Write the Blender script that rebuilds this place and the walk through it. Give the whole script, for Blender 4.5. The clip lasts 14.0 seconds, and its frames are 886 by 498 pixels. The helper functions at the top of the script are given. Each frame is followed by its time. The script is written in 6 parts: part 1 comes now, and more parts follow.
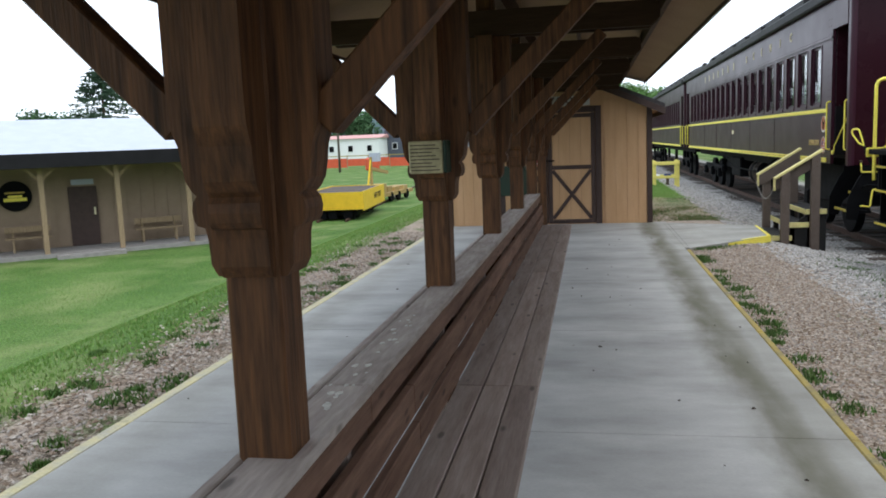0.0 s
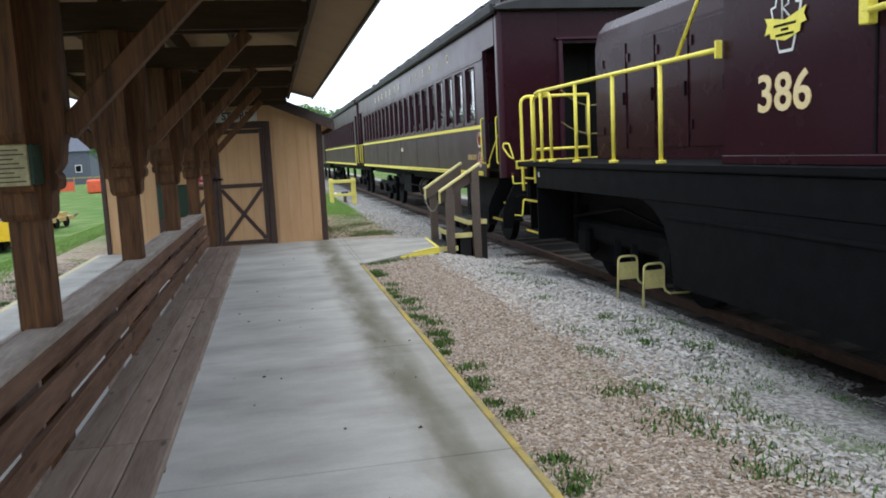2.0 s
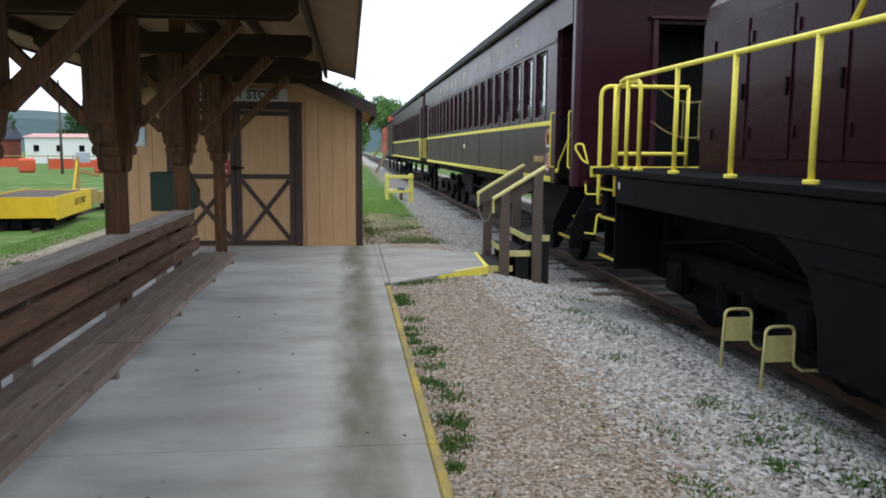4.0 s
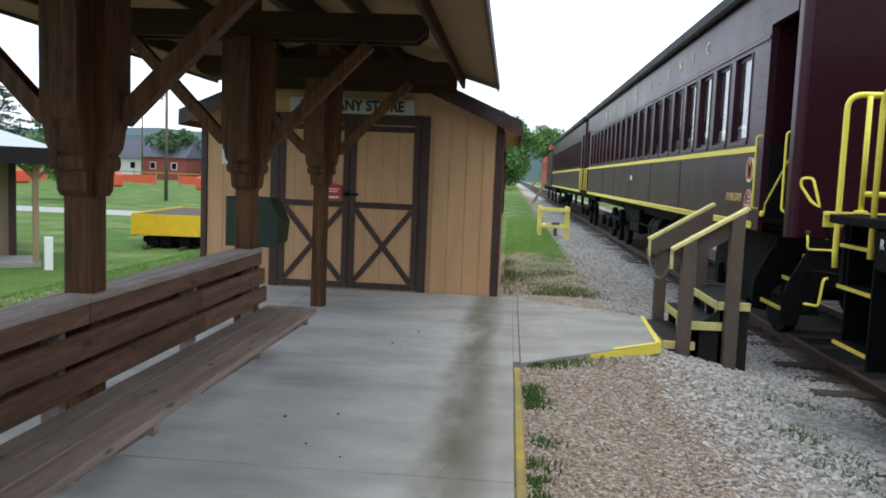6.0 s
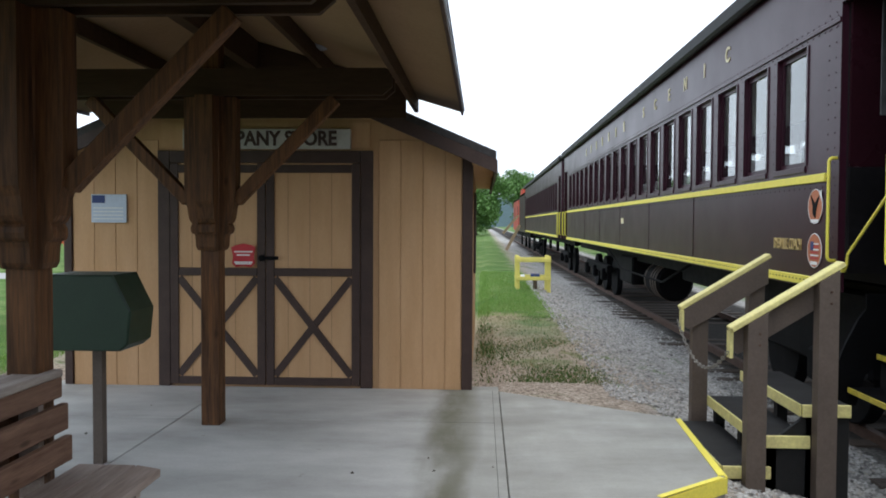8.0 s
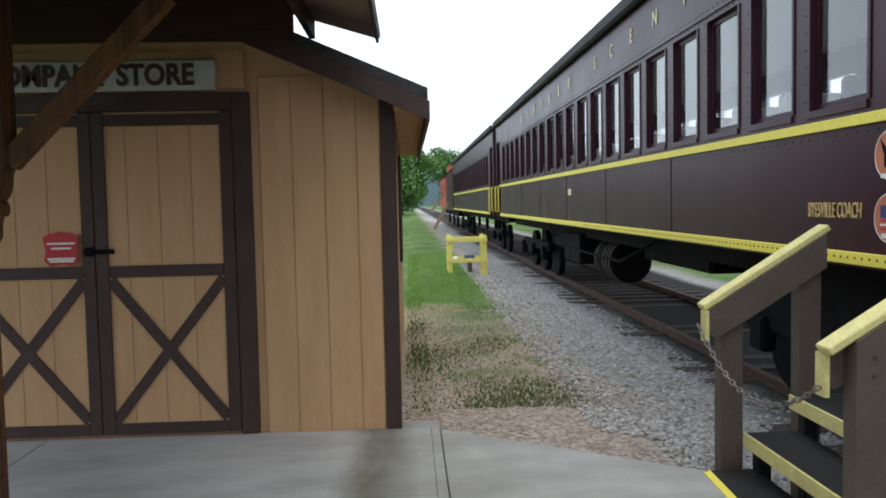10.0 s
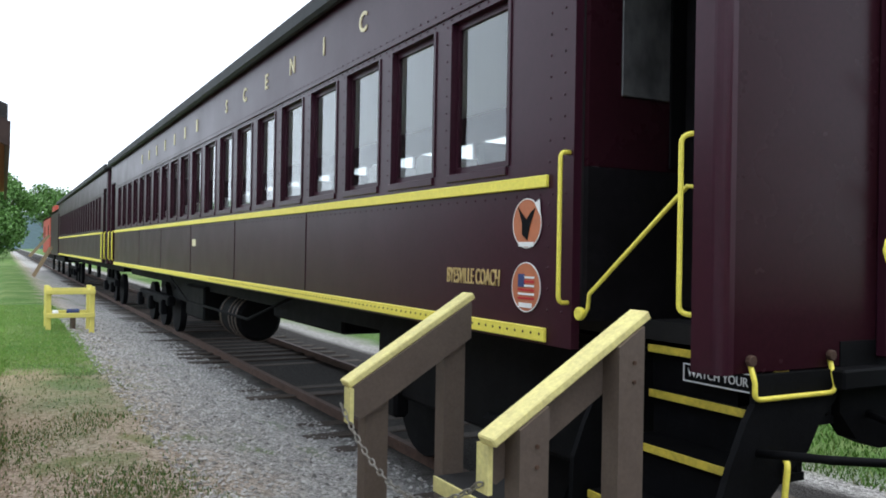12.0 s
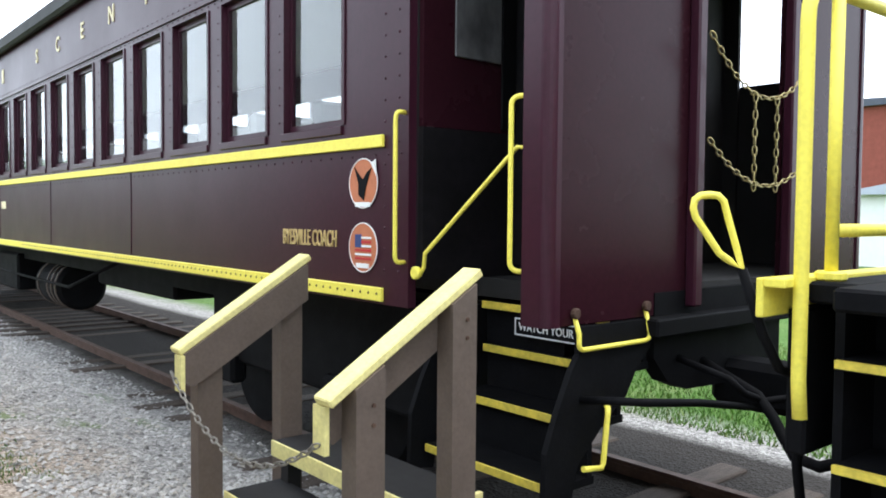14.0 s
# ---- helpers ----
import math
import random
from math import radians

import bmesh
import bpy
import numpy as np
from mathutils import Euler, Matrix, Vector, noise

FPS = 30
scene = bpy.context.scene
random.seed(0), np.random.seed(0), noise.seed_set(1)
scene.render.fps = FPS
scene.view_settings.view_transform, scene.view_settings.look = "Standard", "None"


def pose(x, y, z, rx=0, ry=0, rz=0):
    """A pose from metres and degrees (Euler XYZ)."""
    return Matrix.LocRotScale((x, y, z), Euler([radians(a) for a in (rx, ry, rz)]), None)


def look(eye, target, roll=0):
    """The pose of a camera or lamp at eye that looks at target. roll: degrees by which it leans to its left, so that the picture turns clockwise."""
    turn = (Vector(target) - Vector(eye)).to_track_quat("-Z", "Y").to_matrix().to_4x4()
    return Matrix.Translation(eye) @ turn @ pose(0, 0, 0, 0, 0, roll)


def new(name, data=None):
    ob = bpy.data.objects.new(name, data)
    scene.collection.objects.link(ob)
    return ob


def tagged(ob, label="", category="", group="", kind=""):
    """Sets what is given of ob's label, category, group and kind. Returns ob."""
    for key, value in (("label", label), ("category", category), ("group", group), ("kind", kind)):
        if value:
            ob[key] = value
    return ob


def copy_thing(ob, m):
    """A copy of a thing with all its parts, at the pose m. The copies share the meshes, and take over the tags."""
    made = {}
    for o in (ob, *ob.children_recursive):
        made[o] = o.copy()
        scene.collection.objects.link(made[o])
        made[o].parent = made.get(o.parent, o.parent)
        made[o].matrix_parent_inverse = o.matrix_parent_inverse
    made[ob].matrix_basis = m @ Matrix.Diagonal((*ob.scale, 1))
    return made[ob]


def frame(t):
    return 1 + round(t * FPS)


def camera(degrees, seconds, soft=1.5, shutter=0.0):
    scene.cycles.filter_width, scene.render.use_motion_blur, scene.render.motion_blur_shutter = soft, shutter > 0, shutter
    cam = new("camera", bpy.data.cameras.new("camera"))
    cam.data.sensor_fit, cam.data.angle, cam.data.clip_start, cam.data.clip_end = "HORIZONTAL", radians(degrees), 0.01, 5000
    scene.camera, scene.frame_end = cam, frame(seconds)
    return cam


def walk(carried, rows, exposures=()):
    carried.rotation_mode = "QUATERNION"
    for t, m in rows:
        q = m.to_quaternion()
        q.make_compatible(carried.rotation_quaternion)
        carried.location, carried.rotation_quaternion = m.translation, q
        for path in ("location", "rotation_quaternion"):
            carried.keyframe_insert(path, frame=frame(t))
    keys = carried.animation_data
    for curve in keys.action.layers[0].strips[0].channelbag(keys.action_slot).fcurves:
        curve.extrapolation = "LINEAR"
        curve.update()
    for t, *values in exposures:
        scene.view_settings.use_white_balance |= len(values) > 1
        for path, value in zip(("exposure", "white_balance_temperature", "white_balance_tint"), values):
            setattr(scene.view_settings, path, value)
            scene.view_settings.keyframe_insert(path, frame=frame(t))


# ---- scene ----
EXPOSURES = [(0.0, 0.71), (1.0, 0.94), (1.5, 0.95), (2.5, 0.76), (5.0, 0.65), (7.5, 0.68), (10.0, 0.58), (11.0, 0.69), (12.0, 0.82), (13.0, 1.14), (13.5, 1.45), (14.0, 1.52)]
cam = camera(57.8, 14.0, soft=1.8)
PATH = [
    (0, (-0.177, -1.809, 1.604), (-0.541, 0.14, 1.341), -2.3),
    (0.3, (-0.171, -1.761, 1.588), (-0.357, 0.212, 1.313), -2.4),
    (0.5, (-0.143, -1.76, 1.584), (-0.236, 0.216, 1.29), -2.9),
    (1, (-0.079, -1.776, 1.599), (0.064, 0.198, 1.312), -2.5),
    (1.5, (-0.072, -1.67, 1.569), (0.31, 0.277, 1.313), -2.8),
    (2, (0.043, -1.29, 1.512), (0.442, 0.654, 1.267), -2.8),
    (2.5, (0.157, -0.80, 1.5), (0.487, 1.163, 1.304), -1.6),
    (2.7, (0.205, -0.585, 1.488), (0.517, 1.373, 1.228), -2.2),
    (4.8, (0.958, 1.918, 1.485), (1.162, 3.895, 1.261), 2.1),
    (5, (0.972, 2.159, 1.471), (1.198, 4.14, 1.313), 2.3),
    (5.5, (1.029, 2.756, 1.455), (1.12, 4.748, 1.305), 1.5),
    (6, (1.034, 3.467, 1.469), (0.874, 5.452, 1.285), 2.3),
    (6.5, (1.029, 4.148, 1.491), (0.867, 6.131, 1.288), 1.2),
    (7, (1.039, 4.836, 1.506), (0.79, 6.813, 1.327), 1.2),
    (7.5, (1.01, 5.458, 1.493), (0.884, 7.449, 1.355), 1.5),
    (7.7, (1.02, 5.698, 1.515), (0.912, 7.694, 1.45), 0.6),
    (9.8, (0.995, 8.03, 1.440), (0.946, 10.029, 1.374), 0.3),
    (10, (1.007, 8.195, 1.447), (1.091, 10.19, 1.331), -1.2),
    (10.5, (1.07, 8.484, 1.505), (1.435, 10.447, 1.387), 0.9),
    (11, (1.195, 8.673, 1.496), (1.696, 10.609, 1.449), 1.5),
    (11.5, (1.20, 8.779, 1.486), (1.926, 10.643, 1.468), 0.9),
    (12, (1.132, 8.858, 1.491), (2.093, 10.612, 1.499), 1.0),
    (12.5, (1.134, 8.856, 1.490), (2.078, 10.619, 1.488), 1.3),
    (13, (1.116, 8.844, 1.502), (2.241, 10.498, 1.511), 1.8),
    (13.5, (1.144, 8.846, 1.494), (2.36, 10.434, 1.442), 1.6),
    (14, (1.161, 8.856, 1.490), (2.446, 10.386, 1.405), 0.5),
]
walk(cam, [(t, look(eye, target, roll)) for t, eye, target, roll in PATH], EXPOSURES)

# ---- world and light ----
world = bpy.data.worlds.new("overcast")
scene.world = world
world.use_nodes = True
wn, wl = world.node_tree.nodes, world.node_tree.links
sky = wn.new("ShaderNodeTexSky")
sky.sky_type = "NISHITA"
sky.sun_disc = False
sky.sun_elevation, sky.sun_rotation = radians(74), radians(135)
sky.dust_density, sky.ozone_density, sky.air_density = 3.0, 1.0, 1.0
veil = wn.new("ShaderNodeMix")
veil.data_type = "RGBA"
veil.inputs[0].default_value = 0.82
wl.new(sky.outputs[0], veil.inputs[6])
veil.inputs[7].default_value = (10.4, 11.7, 13.3, 1)
wn["Background"].inputs[1].default_value = 0.1
wl.new(veil.outputs[2], wn["Background"].inputs[0])
sun = new("sun", bpy.data.lights.new("sun", "SUN"))
sun.data.energy, sun.data.angle, sun.data.color = 0.8, radians(50), (1.0, 0.97, 0.93)
sun.matrix_world = look((8, -8, 40), (0, 0, 0))

# ---- tools ----
ORIGIN = {}


def thing(name, label, category, at=(0, 0, 0), group="", kind=""):
    """An Empty at the base of a thing, which carries its parts."""
    ob = new(name)
    ob.empty_display_size = 0.1
    ob.location = at
    ORIGIN[ob.name] = Vector(at)
    return tagged(ob, label, category, group, kind)


def part(name, bm, material, parent=None, label="", smooth=False):
    """One mesh, built in world places, under a thing or a part."""
    me = bpy.data.meshes.new(name)
    if parent is not None:
        o = ORIGIN[parent.name]
        bmesh.ops.translate(bm, verts=bm.verts, vec=-o)
    bm.normal_update()
    if smooth:
        for f in bm.faces:
            f.smooth = True
    bm.to_mesh(me)
    bm.free()
    me.materials.append(material)
    ob = new(name, me)
    if parent is not None:
        ob.parent = parent
        ORIGIN[ob.name] = ORIGIN[parent.name]
    else:
        ORIGIN[ob.name] = Vector((0, 0, 0))
    if label:
        ob["label"] = label
    return ob


def struct(name, bm, material, label, category):
    return tagged(part(name, bm, material), label, category, kind="structure")


def B(x0, x1, y0, y1, z0, z1, bevel=0.0, bm=None):
    """A box by its limits."""
    bm = bm or bmesh.new()
    got = bmesh.ops.create_cube(bm, size=1.0)
    vs = got["verts"]
    for v in vs:
        v.co = Vector(((x0 + x1) / 2 + v.co.x * (x1 - x0), (y0 + y1) / 2 + v.co.y * (y1 - y0), (z0 + z1) / 2 + v.co.z * (z1 - z0)))
    if bevel:
        es = list({e for v in vs for e in v.link_edges})
        bmesh.ops.bevel(bm, geom=es, offset=bevel, segments=1, affect="EDGES")
    return bm


def bar(p, q, w, h, bevel=0.0, up=(0, 0, 1), bm=None):
    """A square bar from p to q, w across and h along up."""
    bm = bm or bmesh.new()
    p, q = Vector(p), Vector(q)
    d = (q - p).normalized()
    side = d.cross(Vector(up)).normalized()
    top = side.cross(d).normalized()
    vs = [bm.verts.new(e + side * (sx * w / 2) + top * (sz * h / 2)) for e in (p, q) for sx, sz in ((-1, -1), (1, -1), (1, 1), (-1, 1))]
    fs = [bm.faces.new([vs[i] for i in f]) for f in ((0, 1, 2, 3), (7, 6, 5, 4), (0, 4, 5, 1), (1, 5, 6, 2), (2, 6, 7, 3), (3, 7, 4, 0))]
    if bevel:
        bmesh.ops.bevel(bm, geom=list({e for f in fs for e in f.edges}), offset=bevel, segments=1, affect="EDGES")
    bmesh.ops.recalc_face_normals(bm, faces=bm.faces)
    return bm


def tube(points, r, segs=8, bm=None, closed=False):
    """A round tube through points."""
    bm = bm or bmesh.new()
    pts = [Vector(p) for p in points]
    n = len(pts)
    rings = []
    ref = None
    for i, p in enumerate(pts):
        a = pts[(i - 1) % n] if (i or closed) else p
        b = pts[(i + 1) % n] if (i < n - 1 or closed) else p
        d = (b - a).normalized()
        if ref is None:
            ref = d.orthogonal().normalized()
        ref = (ref - d * ref.dot(d)).normalized()
        s = d.cross(ref)
        rr = r[i] if isinstance(r, (list, tuple)) else r
        rings.append([bm.verts.new(p + (ref * math.cos(k * math.tau / segs) + s * math.sin(k * math.tau / segs)) * rr) for k in range(segs)])
    m = n if closed else n - 1
    for i in range(m):
        for k in range(segs):
            f = bm.faces.new((rings[i][k], rings[i][(k + 1) % segs], rings[(i + 1) % n][(k + 1) % segs], rings[(i + 1) % n][k]))
            f.smooth = True
    if not closed:
        bm.faces.new(rings[0][::-1])
        bm.faces.new(rings[-1])
    bmesh.ops.recalc_face_normals(bm, faces=bm.faces)
    return bm


def prism(poly, axis, a, b, bevel=0.0, bm=None):
    """A flat outline pushed from a to b along an axis; the outline is in the other two axes, in x, y, z order."""
    bm = bm or bmesh.new()
    k = "xyz".index(axis)

    def at(p, c):
        v = list(p)
        v.insert(k, c)
        return bm.verts.new(v)
    lo, hi = [at(p, a) for p in poly], [at(p, b) for p in poly]
    fs = [bm.faces.new(lo), bm.faces.new(hi[::-1])]
    n = len(poly)
    for i in range(n):
        fs.append(bm.faces.new((lo[i], hi[i], hi[(i + 1) % n], lo[(i + 1) % n])))
    bmesh.ops.recalc_face_normals(bm, faces=fs)
    if bevel:
        bmesh.ops.bevel(bm, geom=list({e for f in fs[:2] for e in f.edges}), offset=bevel, segments=1, affect="EDGES")
    return bm


def disc(c, axis, r, depth, segs=24, bevel=0.0, bm=None):
    """A round plate or drum centred at c."""
    poly = [(r * math.cos(i * math.tau / segs), r * math.sin(i * math.tau / segs)) for i in range(segs)]
    k = "xyz".index(axis)
    c2 = [v for i, v in enumerate(c) if i != k]
    return prism([(c2[0] + u, c2[1] + v) for u, v in poly], axis, c[k] - depth / 2, c[k] + depth / 2, bevel, bm)


def arc(p, q, c, n=5):
    """A bent run from p to q, pulled to the corner c."""
    p, q, c = Vector(p), Vector(q), Vector(c)
    return [p * (1 - t) ** 2 + c * 2 * t * (1 - t) + q * t * t for t in (i / n for i in range(n + 1))]


def writing(text, m, size, material, name, parent=None, label="", depth=0.004, squeeze=1.0, spacing=1.0, bold=0.0):
    """Letters as a mesh, with the built-in font, centred at the pose m."""
    cu = bpy.data.curves.new(name, "FONT")
    cu.body, cu.size, cu.extrude = text, size, depth
    cu.align_x, cu.align_y, cu.space_character = "CENTER", "CENTER", spacing
    cu.resolution_u, cu.offset = 3, bold
    tmp = bpy.data.objects.new(name, cu)
    scene.collection.objects.link(tmp)
    deps = bpy.context.evaluated_depsgraph_get()
    me = bpy.data.meshes.new_from_object(tmp.evaluated_get(deps))
    bpy.data.objects.remove(tmp)
    bm = bmesh.new()
    bm.from_mesh(me)
    bpy.data.meshes.remove(me)
    bmesh.ops.scale(bm, vec=(squeeze, 1, 1), verts=bm.verts)
    bmesh.ops.transform(bm, matrix=m, verts=bm.verts)
    return part(name, bm, material, parent, label)


# ---- materials ----
def mat(name, base, rough=0.7, metal=0.0, vary=0.25, scale=6.0, bump=0.15, grain=None, second=None, second_amount=0.5, fine=60.0, spec=0.4, per_piece=0.0, knots=None):
    """A surface with two scales of variation: broad stains and fine grain, both as colour and as relief. grain: how much finer the pattern runs along x, y, z."""
    m = bpy.data.materials.new(name)
    m.use_nodes = True
    n, l = m.node_tree.nodes, m.node_tree.links
    p = n["Principled BSDF"]
    co = n.new("ShaderNodeTexCoord")
    mp = n.new("ShaderNodeMapping")
    if grain:
        mp.inputs["Scale"].default_value = grain
    l.new(co.outputs["Object"], mp.inputs[0])
    if per_piece:
        oi = n.new("ShaderNodeObjectInfo")
        mu = n.new("ShaderNodeVectorMath")
        mu.operation = "SCALE"
        mu.inputs[0].default_value = (7.3, 3.1, 5.7)
        l.new(oi.outputs["Random"], mu.inputs["Scale"])
        l.new(mu.outputs[0], mp.inputs["Location"])
    big = n.new("ShaderNodeTexNoise")
    big.inputs["Scale"].default_value, big.inputs["Detail"].default_value, big.inputs["Roughness"].default_value = scale, 5, 0.62
    small = n.new("ShaderNodeTexNoise")
    small.inputs["Scale"].default_value, small.inputs["Detail"].default_value = fine, 4
    l.new(mp.outputs[0], big.inputs["Vector"])
    l.new(mp.outputs[0], small.inputs["Vector"])
    ramp = n.new("ShaderNodeMapRange")
    ramp.inputs[1].default_value, ramp.inputs[2].default_value = 0.3, 0.7
    l.new(big.outputs[0], ramp.inputs[0])
    mix = n.new("ShaderNodeMix")
    mix.data_type = "RGBA"
    c1 = (*base, 1)
    c2 = (*(second or [c * (1 - vary) for c in base]), 1)
    mix.inputs[6].default_value, mix.inputs[7].default_value = c1, c2
    if second:
        sc = n.new("ShaderNodeMath")
        sc.operation = "MULTIPLY"
        sc.inputs[1].default_value = second_amount
        l.new(ramp.outputs[0], sc.inputs[0])
        l.new(sc.outputs[0], mix.inputs[0])
    else:
        l.new(ramp.outputs[0], mix.inputs[0])
    tone = mix.outputs[2]
    if knots:
        # scattered oval knots, knots = scale along x, y, z
        km = n.new("ShaderNodeMapping")
        km.inputs["Scale"].default_value = knots
        l.new(co.outputs["Object"], km.inputs[0])
        if per_piece:
            l.new(mu.outputs[0], km.inputs["Location"])
        vo = n.new("ShaderNodeTexVoronoi")
        vo.inputs["Scale"].default_value = 1.0
        l.new(km.outputs[0], vo.inputs["Vector"])
        wig = n.new("ShaderNodeMath")
        wig.operation = "MULTIPLY_ADD"
        wig.inputs[1].default_value = 0.10
        l.new(big.outputs[0], wig.inputs[0])
        l.new(vo.outputs["Distance"], wig.inputs[2])
        kr = n.new("ShaderNodeMapRange")
        kr.interpolation_type = "SMOOTHSTEP"
        kr.inputs[1].default_value, kr.inputs[2].default_value = 0.21, 0.11
        kr.inputs[3].default_value, kr.inputs[4].default_value = 0.0, 0.75
        l.new(wig.outputs[0], kr.inputs[0])
        kx = n.new("ShaderNodeMix")
        kx.data_type = "RGBA"
        l.new(kr.outputs[0], kx.inputs[0])
        l.new(tone, kx.inputs[6])
        kx.inputs[7].default_value = (*[c * 0.22 for c in base], 1)
        tone = kx.outputs[2]
    hs = n.new("ShaderNodeHueSaturation")
    l.new(tone, hs.inputs["Color"])
    vr = n.new("ShaderNodeMapRange")
    vr.inputs[1].default_value, vr.inputs[2].default_value = 0.25, 0.75
    vr.inputs[3].default_value, vr.inputs[4].default_value = 1 - vary * 0.6, 1 + vary * 0.6
    l.new(small.outputs[0], vr.inputs[0])
    last = vr.outputs[0]
    if per_piece:
        pr = n.new("ShaderNodeMapRange")
        pr.inputs[3].default_value, pr.inputs[4].default_value = 1 - per_piece, 1 + per_piece
        l.new(oi.outputs["Random"], pr.inputs[0])
        mm = n.new("ShaderNodeMath")
        mm.operation = "MULTIPLY"
        l.new(last, mm.inputs[0])
        l.new(pr.outputs[0], mm.inputs[1])
        last = mm.outputs[0]
    l.new(last, hs.inputs["Value"])
    l.new(hs.outputs[0], p.inputs["Base Color"])
    rr = n.new("ShaderNodeMapRange")
    rr.inputs[3].default_value, rr.inputs[4].default_value = max(0.03, rough - 0.1), min(1, rough + 0.1)
    l.new(big.outputs[0], rr.inputs[0])
    l.new(rr.outputs[0], p.inputs["Roughness"])
    p.inputs["Metallic"].default_value = metal
    p.inputs["Specular IOR Level"].default_value = spec
    if bump:
        bp = n.new("ShaderNodeBump")
        bp.inputs["Strength"].default_value, bp.inputs["Distance"].default_value = bump, 0.006
        l.new(small.outputs[0], bp.inputs["Height"])
        l.new(bp.outputs[0], p.inputs["Normal"])
    return m


WOOD_POST = mat("stained_timber", (0.165, 0.072, 0.028), 0.6, vary=0.4, scale=5, grain=(7, 7, 0.45), fine=18, bump=0.45, second=(0.040, 0.019, 0.010), second_amount=1.0, per_piece=0.15, knots=(7, 7, 3.2), spec=0.25)
WOOD_BEAM = mat("stained_beam", (0.062, 0.034, 0.019), 0.7, vary=0.35, scale=5, grain=(0.7, 6, 6), fine=20, bump=0.3, second=(0.030, 0.017, 0.010), per_piece=0.15, spec=0.2)
WOOD_BENCH = mat("weathered_bench_wood", (0.37, 0.295, 0.255), 0.75, vary=0.22, scale=2.5, grain=(7, 0.6, 7), fine=14, bump=0.3, second=(0.20, 0.140, 0.115), second_amount=0.8, per_piece=0.13, knots=(9, 3.0, 9), spec=0.25)
BENCH_CAP = mat("silvered_bench_cap", (0.46, 0.40, 0.355), 0.8, vary=0.25, scale=3, grain=(6, 0.8, 6), fine=14, bump=0.35, second=(0.24, 0.19, 0.165), second_amount=0.85, per_piece=0.12, knots=(8, 3.0, 8), spec=0.25)
BENCH_SLAT = mat("red_brown_bench_slat", (0.235, 0.135, 0.092), 0.75, vary=0.28, scale=3, grain=(7, 0.6, 7), fine=16, bump=0.4, second=(0.10, 0.052, 0.036), second_amount=0.8, per_piece=0.2, knots=(9, 2.6, 9), spec=0.2)
PLY = mat("painted_plywood", (0.31, 0.205, 0.118), 0.75, vary=0.12, scale=2, fine=40, bump=0.08, spec=0.2)
SHINGLE = mat("dark_shingle", (0.06, 0.055, 0.055), 0.9, vary=0.4, scale=14, bump=0.4)
CONCRETE = mat("concrete", (0.473, 0.467, 0.444), 0.85, vary=0.10, scale=1.1, grain=(0.8, 1.6, 1), fine=60, bump=0.10, second=(0.275, 0.268, 0.252), second_amount=0.95)


def weather_concrete(m):
    """Mossy drip stains in a ragged band under the eaves, and scattered small dark spots."""
    n, l = m.node_tree.nodes, m.node_tree.links
    p = n["Principled BSDF"]
    old = p.inputs["Base Color"].links[0].from_socket
    geo = n.new("ShaderNodeNewGeometry")
    sep = n.new("ShaderNodeSeparateXYZ")
    l.new(geo.outputs["Position"], sep.inputs[0])
    mp = n.new("ShaderNodeMapping")
    mp.inputs["Scale"].default_value = (1.6, 0.55, 1)
    l.new(geo.outputs["Position"], mp.inputs[0])
    t = n.new("ShaderNodeTexNoise")
    t.inputs["Scale"].default_value, t.inputs["Detail"].default_value, t.inputs["Roughness"].default_value = 2.2, 5, 0.55
    l.new(mp.outputs[0], t.inputs["Vector"])

    def calc(op, a, b):
        q = n.new("ShaderNodeMath")
        q.operation = op
        for i, v in enumerate((a, b)):
            if isinstance(v, (int, float)):
                q.inputs[i].default_value = v
            else:
                l.new(v, q.inputs[i])
        return q.outputs[0]

    def span(v, a, b, c, d):
        q = n.new("ShaderNodeMapRange")
        q.interpolation_type = "SMOOTHSTEP"
        for i, w in enumerate((a, b, c, d)):
            q.inputs[i + 1].default_value = w
        l.new(v, q.inputs[0])
        return q.outputs[0]
    wob = calc("MULTIPLY", calc("SUBTRACT", t.outputs[0], 0.5), 0.30)
    d_right = calc("ABSOLUTE", calc("SUBTRACT", calc("ADD", sep.outputs[0], wob), 0.84), 0.0)
    d_left = calc("ABSOLUTE", calc("SUBTRACT", calc("ADD", sep.outputs[0], wob), -2.72), 0.0)
    band = calc("MAXIMUM", span(d_right, 0.29, 0.02, 0, 1), calc("MULTIPLY", span(d_left, 0.34, 0.02, 0, 1), 0.35))
    fac = calc("MULTIPLY", band, span(t.outputs[0], 0.28, 0.68, 0.58, 0.92))
    spots = n.new("ShaderNodeTexNoise")
    spots.inputs["Scale"].default_value, spots.inputs["Detail"].default_value = 7.0, 3
    l.new(geo.outputs["Position"], spots.inputs["Vector"])
    outer = calc("MULTIPLY", span(calc("ADD", sep.outputs[0], wob), 0.78, 1.02, 0, 0.34), span(t.outputs[0], 0.25, 0.6, 0.5, 1.0))
    fac = calc("MAXIMUM", fac, outer)
    fac2 = calc("MAXIMUM", fac, span(spots.outputs[0], 0.71, 0.77, 0, 0.4))
    mx = n.new("ShaderNodeMix")
    mx.data_type = "RGBA"
    l.new(fac2, mx.inputs[0])
    l.new(old, mx.inputs[6])
    mx.inputs[7].default_value = (0.105, 0.098, 0.060, 1)
    l.new(mx.outputs[2], p.inputs["Base Color"])


